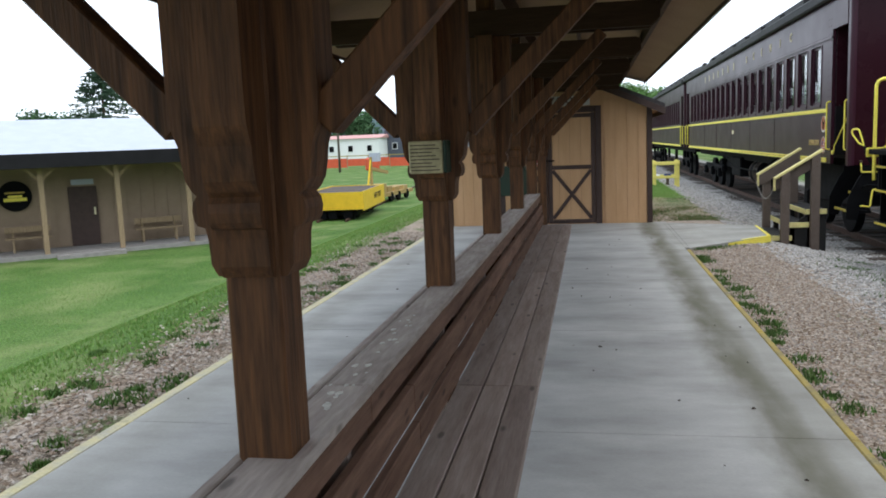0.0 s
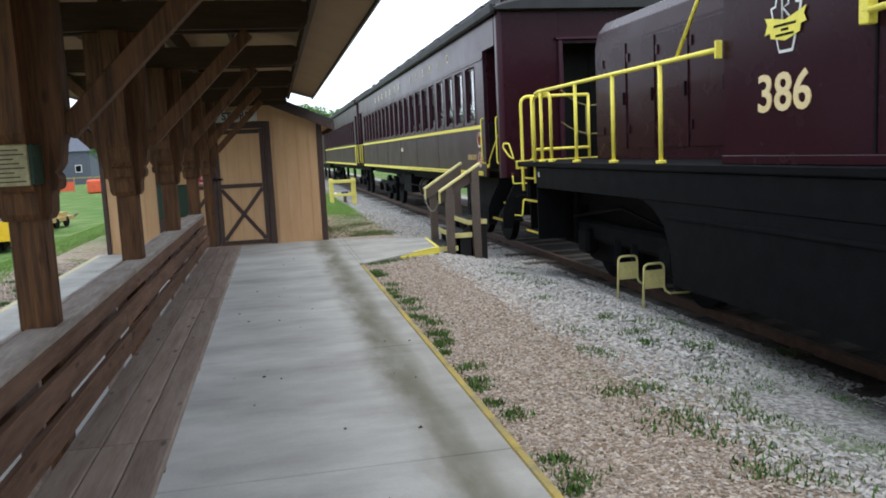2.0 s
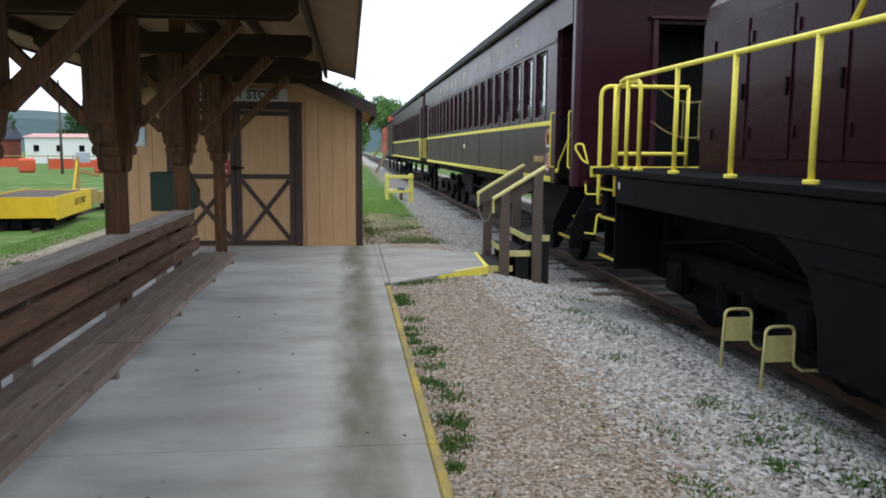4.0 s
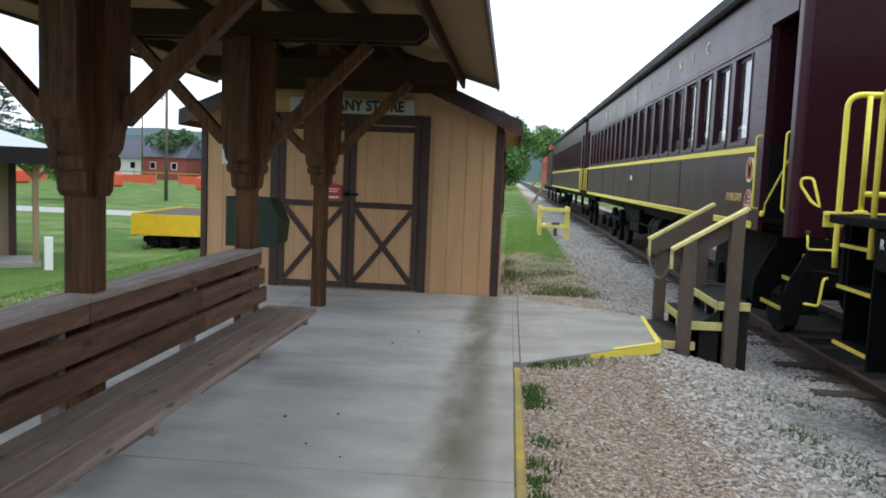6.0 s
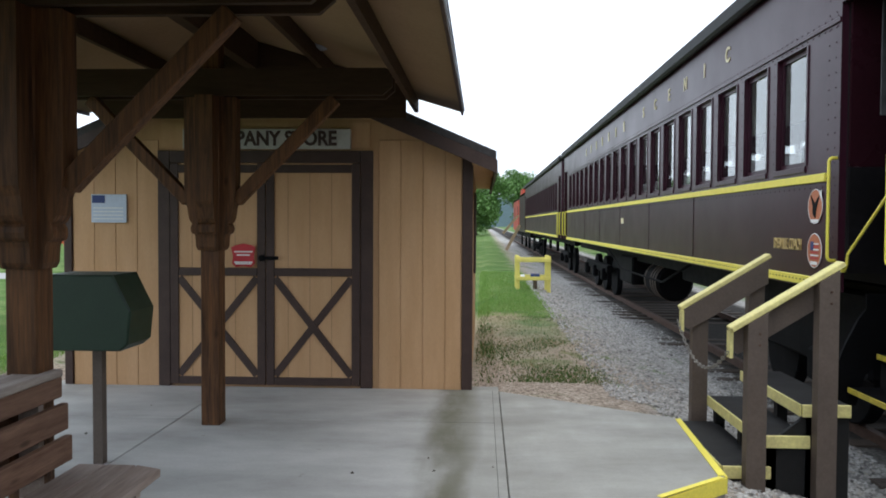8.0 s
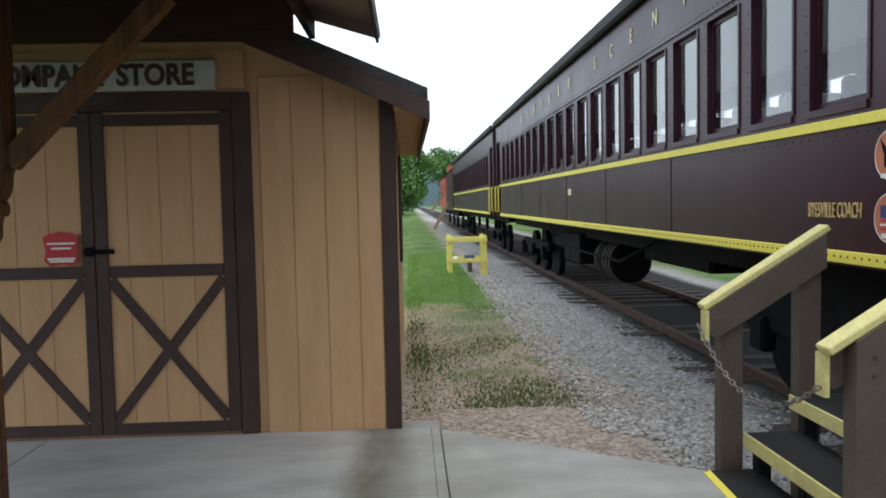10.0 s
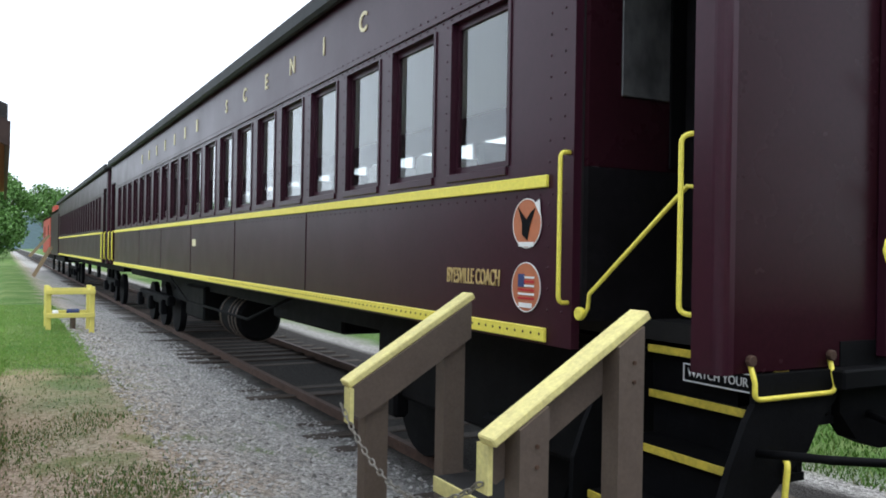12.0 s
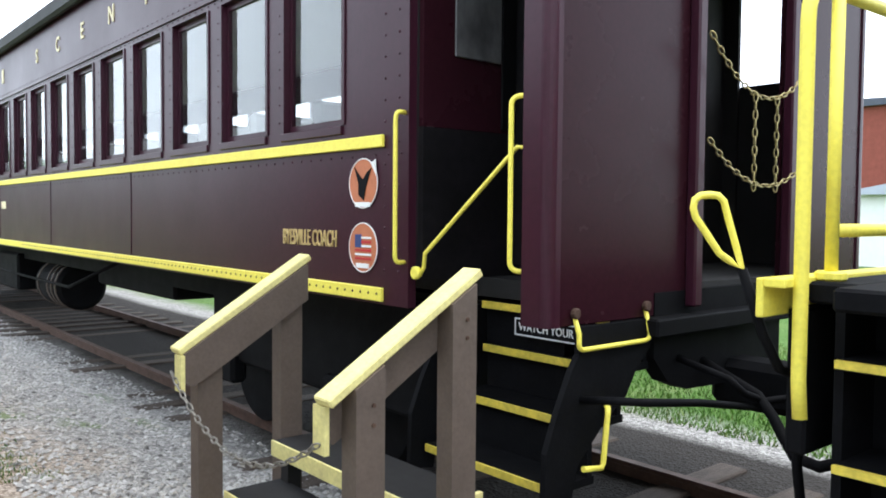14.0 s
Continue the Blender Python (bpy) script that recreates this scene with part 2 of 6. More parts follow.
weather_concrete(CONCRETE)
YELLOW = mat("yellow_paint", (0.86, 0.74, 0.10), 0.5, vary=0.15, scale=9, bump=0.1, second=(0.66, 0.54, 0.10), second_amount=0.3)
YELLOW_PALE = mat("worn_pale_yellow_paint", (0.74, 0.66, 0.26), 0.65, vary=0.2, scale=14, bump=0.35, second=(0.5, 0.42, 0.2), second_amount=0.6)
KERB_YELLOW = mat("worn_kerb_paint", (0.47, 0.335, 0.05), 0.85, vary=0.3, scale=2.2, bump=0.3, second=(0.20, 0.18, 0.11), second_amount=1.0)
SIDING = mat("tan_siding", (0.57, 0.345, 0.185), 0.75, vary=0.12, scale=2.5, grain=(4, 4, 0.5), fine=50, bump=0.12, second=(0.47, 0.27, 0.125), second_amount=0.7)
SIDING_GROOVE = mat("siding_groove", (0.30, 0.175, 0.09), 0.85, vary=0.2, scale=4, bump=0.0)
# sign white greyed so that it carries the canopy's shade
SIGN_WHITE = mat("shaded_sign_white", (0.52, 0.51, 0.48), 0.7, vary=0.12, scale=6, fine=40, bump=0.05, second=(0.38, 0.36, 0.32), second_amount=0.5)
KERB_FADED = mat("faded_kerb_paint", (0.60, 0.52, 0.26), 0.85, vary=0.25, scale=5, bump=0.2, second=(0.42, 0.40, 0.33), second_amount=1.0)
TRIM = mat("dark_brown_trim", (0.060, 0.033, 0.026), 0.6, vary=0.3, scale=6, bump=0.15)
MAROON = mat("maroon_carriage_paint", (0.038, 0.0088, 0.0178), 0.34, vary=0.22, scale=1.4, fine=35, bump=0.03, second=(0.027, 0.007, 0.012), spec=0.22)
# locomotive maroon; on coach end walls it stands in for the locomotive's shade
MAROON_DARK = mat("dark_maroon_paint", (0.027, 0.0070, 0.0115), 0.27, vary=0.22, scale=1.6, fine=40, bump=0.03, second=(0.021, 0.0055, 0.0078), spec=0.10)
BLACK = mat("black_underframe_paint", (0.006, 0.006, 0.007), 0.7, vary=0.4, scale=5, bump=0.12, spec=0.07)
ROOF_DARK = mat("carriage_roof_paint", (0.022, 0.022, 0.023), 0.7, vary=0.3, scale=3, bump=0.1)
RAIL_STEEL = mat("rusty_steel", (0.10, 0.055, 0.038), 0.7, metal=0.3, vary=0.4, scale=8, bump=0.25)
TIE = mat("old_sleeper_wood", (0.075, 0.055, 0.043), 0.9, vary=0.4, scale=6, grain=(1, 6, 6), bump=0.5, per_piece=0.2)
STAIR = mat("taupe_stair_paint", (0.115, 0.085, 0.068), 0.6, vary=0.2, scale=5, bump=0.2)
NOSING = mat("worn_nosing_paint", (0.72, 0.56, 0.07), 0.6, vary=0.3, scale=12, fine=40, bump=0.3, second=(0.12, 0.09, 0.03), second_amount=0.45)
CREAM = mat("cream_lettering", (0.75, 0.66, 0.42), 0.6, vary=0.1, scale=20, bump=0.0)
GREEN = mat("dark_green_plastic", (0.012, 0.035, 0.018), 0.45, vary=0.2, scale=5, bump=0.05)
CLAP = mat("taupe_boarding", (0.285, 0.205, 0.14), 0.8, vary=0.12, scale=3, bump=0.15)
METAL_ROOF = mat("pale_metal_roof", (0.40, 0.43, 0.50), 0.45, vary=0.08, scale=2, bump=0.05)
LIGHT_WOOD = mat("light_porch_timber", (0.34, 0.24, 0.14), 0.75, vary=0.3, scale=5, grain=(5, 5, 0.8), bump=0.2)
GREY_WOOD = mat("grey_porch_boards", (0.30, 0.28, 0.26), 0.8, vary=0.25, scale=5, bump=0.2)
WHITE = mat("white_paint", (0.78, 0.78, 0.76), 0.6, vary=0.06, scale=5, bump=0.03)
RED = mat("red_sign_paint", (0.50, 0.02, 0.03), 0.45, vary=0.1, scale=8, bump=0.0)
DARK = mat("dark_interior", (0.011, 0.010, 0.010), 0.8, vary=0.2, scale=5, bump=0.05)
CHAIN = mat("galvanised_chain", (0.30, 0.28, 0.25), 0.45, metal=0.9, vary=0.3, scale=30, bump=0.1)
BARK = mat("bark", (0.10, 0.075, 0.055), 0.9, vary=0.4, scale=10, grain=(3, 3, 0.8), bump=0.6)
LEAF = mat("leaf", (0.10, 0.21, 0.045), 0.6, vary=0.45, scale=1.2, fine=9, bump=0.0, second=(0.05, 0.12, 0.025))
PINE = mat("pine_needles", (0.03, 0.07, 0.035), 0.7, vary=0.4, scale=1.2, fine=9, bump=0.0)


def glass(name, tint, rough=0.03):
    m = bpy.data.materials.new(name)
    m.use_nodes = True
    p = m.node_tree.nodes["Principled BSDF"]
    p.inputs["Base Color"].default_value = (*tint, 1)
    p.inputs["Transmission Weight"].default_value = 1.0
    p.inputs["Roughness"].default_value = rough
    p.inputs["IOR"].default_value = 1.5
    return m


GLASS = glass("window_glass", (0.93, 0.96, 0.96))

# ---- ground ----
def ground_z(x, y):
    """The height of the ground: level grass, sloping gently down to the track."""
    if x > 1.0:
        t = min(1, max(0, (x - 1.9) / 2.1))
        heap = 0.14 * math.exp(-((x - 3.45) / 0.45) ** 2) * min(1, max(0, (y - 3) / 1.5)) * min(1, max(0, (9.6 - y) / 1.5))
        return -0.045 - 0.315 * t * t * (3 - 2 * t) + heap
    if x < -3.0:
        t = min(1, max(0, (-3.9 - x) / 5.6))
        return -0.06 - 1.44 * t * t * (3 - 2 * t)
    return -0.12


def ground_material():
    m = bpy.data.materials.new("gravel_and_grass")
    m.use_nodes = True
    n, l = m.node_tree.nodes, m.node_tree.links
    p = n["Principled BSDF"]
    p.inputs["Roughness"].default_value = 0.95
    p.inputs["Specular IOR Level"].default_value = 0.15
    geo = n.new("ShaderNodeNewGeometry")
    sep = n.new("ShaderNodeSeparateXYZ")
    l.new(geo.outputs["Position"], sep.inputs[0])

    def noise_tex(scale, detail=4):
        t = n.new("ShaderNodeTexNoise")
        t.inputs["Scale"].default_value, t.inputs["Detail"].default_value = scale, detail
        l.new(geo.outputs["Position"], t.inputs["Vector"])
        return t.outputs[0]

    def calc(op, a, b):
        t = n.new("ShaderNodeMath")
        t.operation = op
        for i, v in enumerate((a, b)):
            if isinstance(v, (int, float)):
                t.inputs[i].default_value = v
            else:
                l.new(v, t.inputs[i])
        return t.outputs[0]

    def ramp(v, lo, hi, a=0.0, b=1.0):
        t = n.new("ShaderNodeMapRange")
        t.inputs[1].default_value, t.inputs[2].default_value, t.inputs[3].default_value, t.inputs[4].default_value = lo, hi, a, b
        l.new(v, t.inputs[0])
        return t.outputs[0]

    def blend(f, a, b):
        t = n.new("ShaderNodeMix")
        t.data_type = "RGBA"
        l.new(f, t.inputs[0])
        for i, v in ((6, a), (7, b)):
            if isinstance(v, tuple):
                t.inputs[i].default_value = (*v, 1)
            else:
                l.new(v, t.inputs[i])
        return t.outputs[2]
    X, Y = sep.outputs[0], sep.outputs[1]
    wob = calc("MULTIPLY", calc("SUBTRACT", noise_tex(0.9), 0.5), 1.6)
    vor = n.new("ShaderNodeTexVoronoi")
    vor.inputs["Scale"].default_value = 38
    l.new(geo.outputs["Position"], vor.inputs["Vector"])
    hsv = n.new("ShaderNodeSeparateColor")
    l.new(vor.outputs["Color"], hsv.inputs[0])
    tone = hsv.outputs[0]
    tan = blend(tone, (0.21, 0.165, 0.125), (0.50, 0.42, 0.35))
    grey = blend(tone, (0.185, 0.177, 0.168), (0.48, 0.46, 0.435))
    # grey ballast towards the track, buff pea gravel by the platform
    to_grey = ramp(calc("ADD", X, wob), 2.3, 3.0)
    stones = blend(to_grey, tan, grey)
    # oily dark ballast between and beside the rails, blackened for the train's shade
    oil_shade = calc("MULTIPLY", ramp(calc("ADD", X, calc("MULTIPLY", wob, 0.35)), 3.75, 4.35), ramp(calc("ADD", X, calc("MULTIPLY", wob, 0.2)), 7.1, 6.85))
    stones = blend(calc("MULTIPLY", oil_shade, 0.95), stones, (0.022, 0.018, 0.015))
    grass_tone = blend(ramp(noise_tex(0.5), 0.35, 0.65), (0.085, 0.175, 0.034), (0.15, 0.25, 0.065))
    grass = blend(ramp(noise_tex(22, 6), 0.35, 0.65), grass_tone, (0.04, 0.085, 0.018))
    grass = blend(calc("MULTIPLY", ramp(noise_tex(0.55, 6), 0.47, 0.66), 0.5), grass, (0.24, 0.27, 0.11))
    # tufts in the gravel
    tuft = calc("MULTIPLY", calc("MULTIPLY", ramp(noise_tex(1.3, 6), 0.58, 0.66), 0.7), ramp(X, 3.8, 3.5))
    near = blend(tuft, stones, grass)
    # lawn: beyond the shed between wall and track, and left of the platform
    lawn_back = calc("MULTIPLY", ramp(calc("ADD", X, wob), 2.6, 2.0), ramp(calc("ADD", Y, wob), 14.0, 19.5))
    lawn_left = ramp(calc("ADD", X, calc("MULTIPLY", wob, 0.5)), -3.75, -4.2)
    far_side = ramp(calc("ADD", X, calc("MULTIPLY", wob, 0.4)), 7.3, 7.9)
    lawn = calc("MAXIMUM", calc("MAXIMUM", lawn_back, lawn_left), far_side)
    # dry patches in the lawn behind the shed
    dry = calc("MULTIPLY", ramp(noise_tex(0.8, 5), 0.36, 0.52), ramp(Y, 21, 19.5))
    grass2 = blend(calc("MULTIPLY", calc("MULTIPLY", dry, ramp(X, -2, 0.5)), ramp(X, 4.5, 4.0)), grass, (0.30, 0.25, 0.15))
    col = blend(lawn, near, grass2)
    l.new(col, p.inputs["Base Color"])
    bp = n.new("ShaderNodeBump")
    bp.inputs["Strength"].default_value, bp.inputs["Distance"].default_value = 0.9, 0.02
    l.new(calc("ADD", vor.outputs["Distance"], noise_tex(60, 2)), bp.inputs["Height"])
    l.new(bp.outputs[0], p.inputs["Normal"])
    return m


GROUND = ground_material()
bm = bmesh.new()
xs = [-2500, -600, -150, -60, -30, -18] + [-12 + 0.75 * i for i in range(12)] + [-3.0, 1.0, 1.19] + [1.4 + 0.3 * i for i in range(10)] + [4.6, 5.2, 6, 7.5, 10, 15, 30, 80, 300, 2500]
ys = [-2500, -300, -60, -20, -8] + [-4 + 2 * i for i in range(20)] + [40, 50, 70, 110, 200, 600, 2500]
grid = [[bm.verts.new((x, y, ground_z(x, y))) for y in ys] for x in xs]
for i in range(len(xs) - 1):
    for j in range(len(ys) - 1):
        bm.faces.new((grid[i][j], grid[i + 1][j], grid[i + 1][j + 1], grid[i][j + 1]))
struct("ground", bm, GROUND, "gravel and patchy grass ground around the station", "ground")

# ---- platform ----
JOINTS = [-9.6, -7.2, -4.8, -2.35, 0.05, 2.47, 4.85, 7.25, 9.66, 12.1, 13.3]
platform = thing("platform", "pale grey concrete station platform with yellow painted edges", "platform", kind="structure")
SLAB_L, SLAB_R = -3.04, 1.18
for a, b in zip(JOINTS, JOINTS[1:]):
    for u, v in ((SLAB_L + 0.1, -1.3), (-1.294, SLAB_R - 0.06)):
        part("slab", B(u, v, a + 0.004, b - 0.004, -0.25, 0.0, 0.004), CONCRETE, platform)
    part("kerb_edge", B(SLAB_R - 0.058, SLAB_R, a + 0.004, b - 0.004 if b < 9.7 else 9.825, -0.25, -0.003, 0.012), KERB_YELLOW if b < 9.7 else CONCRETE, platform, "worn yellow painted edge") if a < 9.6 else None
    part("kerb_edge", B(SLAB_L, SLAB_L + 0.098, a + 0.004, b - 0.004, -0.25, -0.003, 0.012), KERB_FADED, platform, "pale yellow painted edge")
part("slab", B(SLAB_R - 0.058, SLAB_R - 0.006, 9.83, 13.3, -0.25, -0.001), CONCRETE, platform)
wedge = prism([(1.18, 9.83), (2.455, 10.80), (2.53, 12.23), (1.18, 13.28)], "z", -0.3, -0.004, 0.006)
for v in wedge.verts:
    if v.co.z > -0.1 and v.co.x > 2.0:
        v.co.z += 0.03
part("slab", wedge, CONCRETE, platform, "concrete wedge up to the boarding steps")
part("slab", B(-3.04, 1.178, 13.302, 13.5, -0.25, -0.01), CONCRETE, platform)
TIP = Vector((2.462, 10.80, -0.02))
part("kerb_edge", bar((1.78, 10.281, -0.052), TIP, 0.012, 0.09), YELLOW, platform, "bright yellow painted edge")
part("kerb_edge", bar(TIP, (2.535, 12.23, -0.02), 0.012, 0.10), YELLOW, platform, "bright yellow painted edge")
part("kerb_edge", bar((2.0, 10.468, 0.0165), (2.43, 10.795, 0.0285), 0.036, 0.006), YELLOW, platform)
part("kerb_edge", bar((2.44, 10.83, 0.0285), (2.515, 12.2, 0.0285), 0.036, 0.006), YELLOW, platform)

# ---- shed ----
SX0, SX1, SY, SYB = -2.84, 0.93, 13.3, 18.0
shed = thing("shed", "tan board-sided store shed with brown trim and double doors", "shed", (-0.95, SY, 0))
EAVE, PEAK = 2.14, 2.95
mid = (SX0 + SX1) / 2
part("wall", prism([(SX0 + .02, -0.12), (SX1 - .02, -0.12), (SX1 - .02, EAVE), (mid, PEAK), (SX0 + .02, EAVE)], "y", SY + 0.03, SY + 0.13), SIDING, shed)
part("wall", prism([(SX0 + .02, -0.12), (SX1 - .02, -0.12), (SX1 - .02, EAVE), (mid, PEAK), (SX0 + .02, EAVE)], "y", SYB - 0.1, SYB), SIDING, shed)
part("wall", B(SX0, SX0 + 0.1, SY + 0.132, SYB - 0.102, -0.12, EAVE), SIDING, shed)
part("wall", B(SX1 - 0.1, SX1 - 0.02, SY + 0.132, SYB - 0.102, -0.12, EAVE), SIDING, shed)
slope = (PEAK - EAVE) / (SX1 - mid)
for s in (-1, 1):
    xo = mid + s * (SX1 - mid + 0.21)
    zo = EAVE - slope * 0.21
    part("roof", prism([(mid, PEAK + 0.02), (xo, zo + 0.02), (xo, zo + 0.09), (mid, PEAK + 0.09)], "y", SY - 0.22, SYB + 0.22), SHINGLE, shed, "dark shingle roof slope")
    part("fascia", prism([(mid, PEAK - 0.10), (xo, zo - 0.10), (xo, zo + 0.018), (mid, PEAK + 0.018)], "y", SY - 0.225, SY - 0.195), TRIM, shed)
    part("soffit", B(min(xo, mid + s * (SX1 - mid)), max(xo, mid + s * (SX1 - mid)), SY - 0.19, SYB + 0.2, zo - 0.02, zo), SIDING, shed)
    part("eave_board", B(xo - 0.012, xo + 0.012, SY - 0.19, SYB + 0.22, zo - 0.1, zo + 0.018), TRIM, shed)
part("corner_board", B(SX1 - 0.09, SX1 + 0.005, SY, SY + 0.028, -0.1, EAVE - 0.02, 0.004), TRIM, shed)
part("corner_board", B(SX1 - 0.018, SX1 + 0.005, SY + 0.03, SY + 0.13, -0.1, EAVE - 0.02, 0.004), TRIM, shed)
part("corner_board", B(SX0 - 0.005, SX0 + 0.07, SY, SY + 0.028, -0.1, EAVE - 0.02, 0.004), TRIM, shed)
# siding boards with grooves
x = SX0 + 0.075
while x < SX1 - 0.1:
    w = min(0.203, SX1 - 0.095 - x)
    if not (-1.93 < x + w / 2 < 0.0):
        part("siding_board", B(x + 0.0018, x + w - 0.0018, SY + 0.019, SY + 0.0298, -0.02, EAVE + 0.12, 0.004), SIDING, shed)
    x += 0.203
# side boards
y = SY + 0.14
while y < SYB - 0.1:
    part("siding_board", B(SX1 - 0.0198, SX1 - 0.006, y + 0.004, y + 0.199, -0.02, EAVE - 0.02, 0.004), SIDING, shed)
    y += 0.203
part("gable_panel", B(-1.93, 0.0, SY + 0.015, SY + 0.029, 2.19, 2.42), SIDING, shed)
part("side_window", B(SX1 - 0.005, SX1 + 0.02, 15.0, 15.75, 0.95, 1.85, 0.006), TRIM, shed, "dark framed side window")
# doors
DX0, DXM, DX1, DT = -1.95, -0.95, 0.03, 2.16
part("door_frame", B(DX0, DX0 + 0.11, SY - 0.018, SY + 0.028, 0.0, DT, 0.004), TRIM, shed)
part("door_frame", B(DX1 - 0.11, DX1, SY - 0.018, SY + 0.028, 0.0, DT, 0.004), TRIM, shed)
part("door_frame", B(DX0 + 0.112, DX1 - 0.112, SY - 0.018, SY + 0.028, DT - 0.11, DT, 0.004), TRIM, shed)
for a, b in ((DX0 + 0.115, DXM - 0.004), (DXM + 0.004, DX1 - 0.115)):
    d = part("door", B(a, b, SY - 0.005, SY + 0.02, 0.02, DT - 0.114), SIDING, shed, "tan barn door with dark brown cross bracing")
    f0, f1 = SY - 0.022, SY - 0.006
    for u in (a, b - 0.075):
        part("rail", B(u, u + 0.075, f0, f1, 0.02, DT - 0.115, 0.003), TRIM, d)
    for z in (0.02, 1.02, DT - 0.2):
        part("rail", B(a + 0.077, b - 0.077, f0, f1, z, z + 0.072, 0.003), TRIM, d)
    part("brace", bar((a + 0.08, f0 + 0.011, 0.11), (b - 0.08, f0 + 0.011, 1.0), 0.010, 0.066, up=(0, 0, 1)), TRIM, d)
    part("brace", bar((a + 0.08, f0 + 0.009, 1.0), (b - 0.08, f0 + 0.009, 0.11), 0.010, 0.066, up=(0, 0, 1)), TRIM, d)
    for gx in np.arange(a + 0.2, b - 0.1, 0.2):
        part("groove_batten", B(gx - 0.002, gx + 0.002, SY - 0.0066, SY - 0.005, 0.09, DT - 0.2), SIDING_GROOVE, d)
part("latch", B(DXM + 0.0, DXM + 0.12, SY - 0.045, SY - 0.022, 1.17, 1.2, 0.005), BLACK, shed)
part("latch", disc((DXM - 0.03, SY - 0.03, 1.185), "y", 0.03, 0.04, 12), BLACK, shed)

# ---- canopy ----
PX, PY = -0.985, [-4.65, -2.29, 0.06, 2.42, 4.80, 7.15, 9.52, 11.95]
canopy = thing("platform_canopy", "long timber platform canopy with tan plywood underside and braced brown posts", "canopy", (PX, 4, 0))
RX, EZ, RS = 1.80, 2.56, 0.30
Y0, Y1 = -7.0, 13.70
for s in (-1, 1):
    xo = PX + s * RX
    part("roof_deck", prism([(PX, EZ + RX * RS), (xo, EZ), (xo, EZ + 0.02), (PX, EZ + RX * RS + 0.02)], "y", Y0, Y1), PLY, canopy, "tan painted plywood underside")
    part("roof_covering", prism([(PX, EZ + RX * RS + 0.022), (xo + s * 0.03, EZ + 0.013), (xo + s * 0.03, EZ + 0.04), (PX, EZ + RX * RS + 0.05)], "y", Y0 - 0.03, Y1 + 0.03), SHINGLE, canopy, "dark shingle roof covering")
    part("fascia", B(min(xo, xo + s * 0.02), max(xo, xo + s * 0.02), Y0, Y1, EZ - 0.03, EZ + 0.012), TRIM, canopy)
    part("drip_edge", B(min(xo + s * 0.0205, xo + s * 0.0265), max(xo + s * 0.0205, xo + s * 0.0265), Y0, Y1, EZ - 0.004, EZ + 0.011), METAL_ROOF, canopy, "pale metal drip edge")
    xp = PX + s * 1.38
    part("purlin", B(xp - 0.02, xp + 0.02, Y0 + 0.1, Y1 - 0.06, EZ - 0.01, EZ + 0.11), WOOD_BEAM, canopy)
    xp = PX + s * 0.7
    part("purlin", B(xp - 0.02, xp + 0.02, Y0 + 0.1, 13.0, EZ + 0.19, EZ + 0.315), WOOD_BEAM, canopy)
# added dark panels; the far one stands in for canopy shade above the sign
for y in (Y0 + 0.1, 13.02):
    part("gable_panel", prism([(PX - 1.34, 2.42), (PX + 1.34, 2.42), (PX + 1.34, EZ + (RX - 1.34) * RS - 0.003), (PX, EZ + RX * RS - 0.004), (PX - 1.34, EZ + (RX - 1.34) * RS - 0.003)], "y", y, y + 0.03), WOOD_BEAM, canopy, "dark boarded panel added to shade the canopy end")
part("ceiling_light", disc((-0.28, 12.3, EZ + (RX - 0.705) * RS - 0.012), "z", 0.09, 0.03, 18, 0.008), METAL_ROOF, canopy, "small round ceiling light")
part("ridge_beam", B(PX - 0.045, PX + 0.045, Y0 + 0.14, 13.015, 2.84, EZ + RX * RS - 0.01), WOOD_BEAM, canopy)


def corbel_outline():
    """The scalloped outline of a bracket board: distance from the post's face and height."""
    pts = [(0, 1.30), (0.018, 1.302), (0.034, 1.33), (0.038, 1.395), (0.044, 1.42)]
    pts += [(0.052 + 0.022 * math.sin(a), 1.46 - 0.04 * math.cos(a)) for a in (0.5, 1.0, 1.6, 2.2, 2.8)]
    pts += [(0.072, 1.51), (0.086, 1.535), (0.094, 1.58), (0.098, 1.615)]
    return pts + [(0.115, 1.66), (0.12, 1.72), (0.12, 2.425), (0, 2.425)]


def canopy_post(y, foot):
    p = thing("canopy_post", "square brown-stained timber post with scalloped brackets and diagonal braces", "post", (PX, y, foot), "posts of the platform canopy")
    h = 0.07
    part("shaft", B(PX - h, PX + h, y - h, y + h, foot, 2.838, 0.006), WOOD_POST, p)
    o = corbel_outline()
    w = 0.064
    for s in (-1, 1):
        part("bracket", prism([(PX + s * (h + 0.001 + u), z) for u, z in o], "y", y - w, y + w), WOOD_POST, p)
        part("bracket", prism([(y + s * (h + 0.001 + u), z) for u, z in o], "x", PX - w, PX + w), WOOD_POST, p)
        a = PX + s * (h + 0.11)
        part("brace", bar((a, y, 1.665), (a + s * 0.74, y, 2.415), 0.085, 0.09, 0.005), WOOD_POST, p)
        part("cross_beam", prism([(PX - 1.28, 2.43), (PX - 1.35, 2.49), (PX - 1.35, 2.60), (PX - 1.30, 2.625), (PX + 1.30, 2.625), (PX + 1.35, 2.60), (PX + 1.35, 2.49), (PX + 1.28, 2.43)], "y", y + s * (h + 0.002) if s > 0 else y - h - 0.04, y + h + 0.04 if s > 0 else y - h - 0.002), WOOD_BEAM, p)
    return p


for i, y in enumerate(PY):
    canopy_post(y, 0.0)

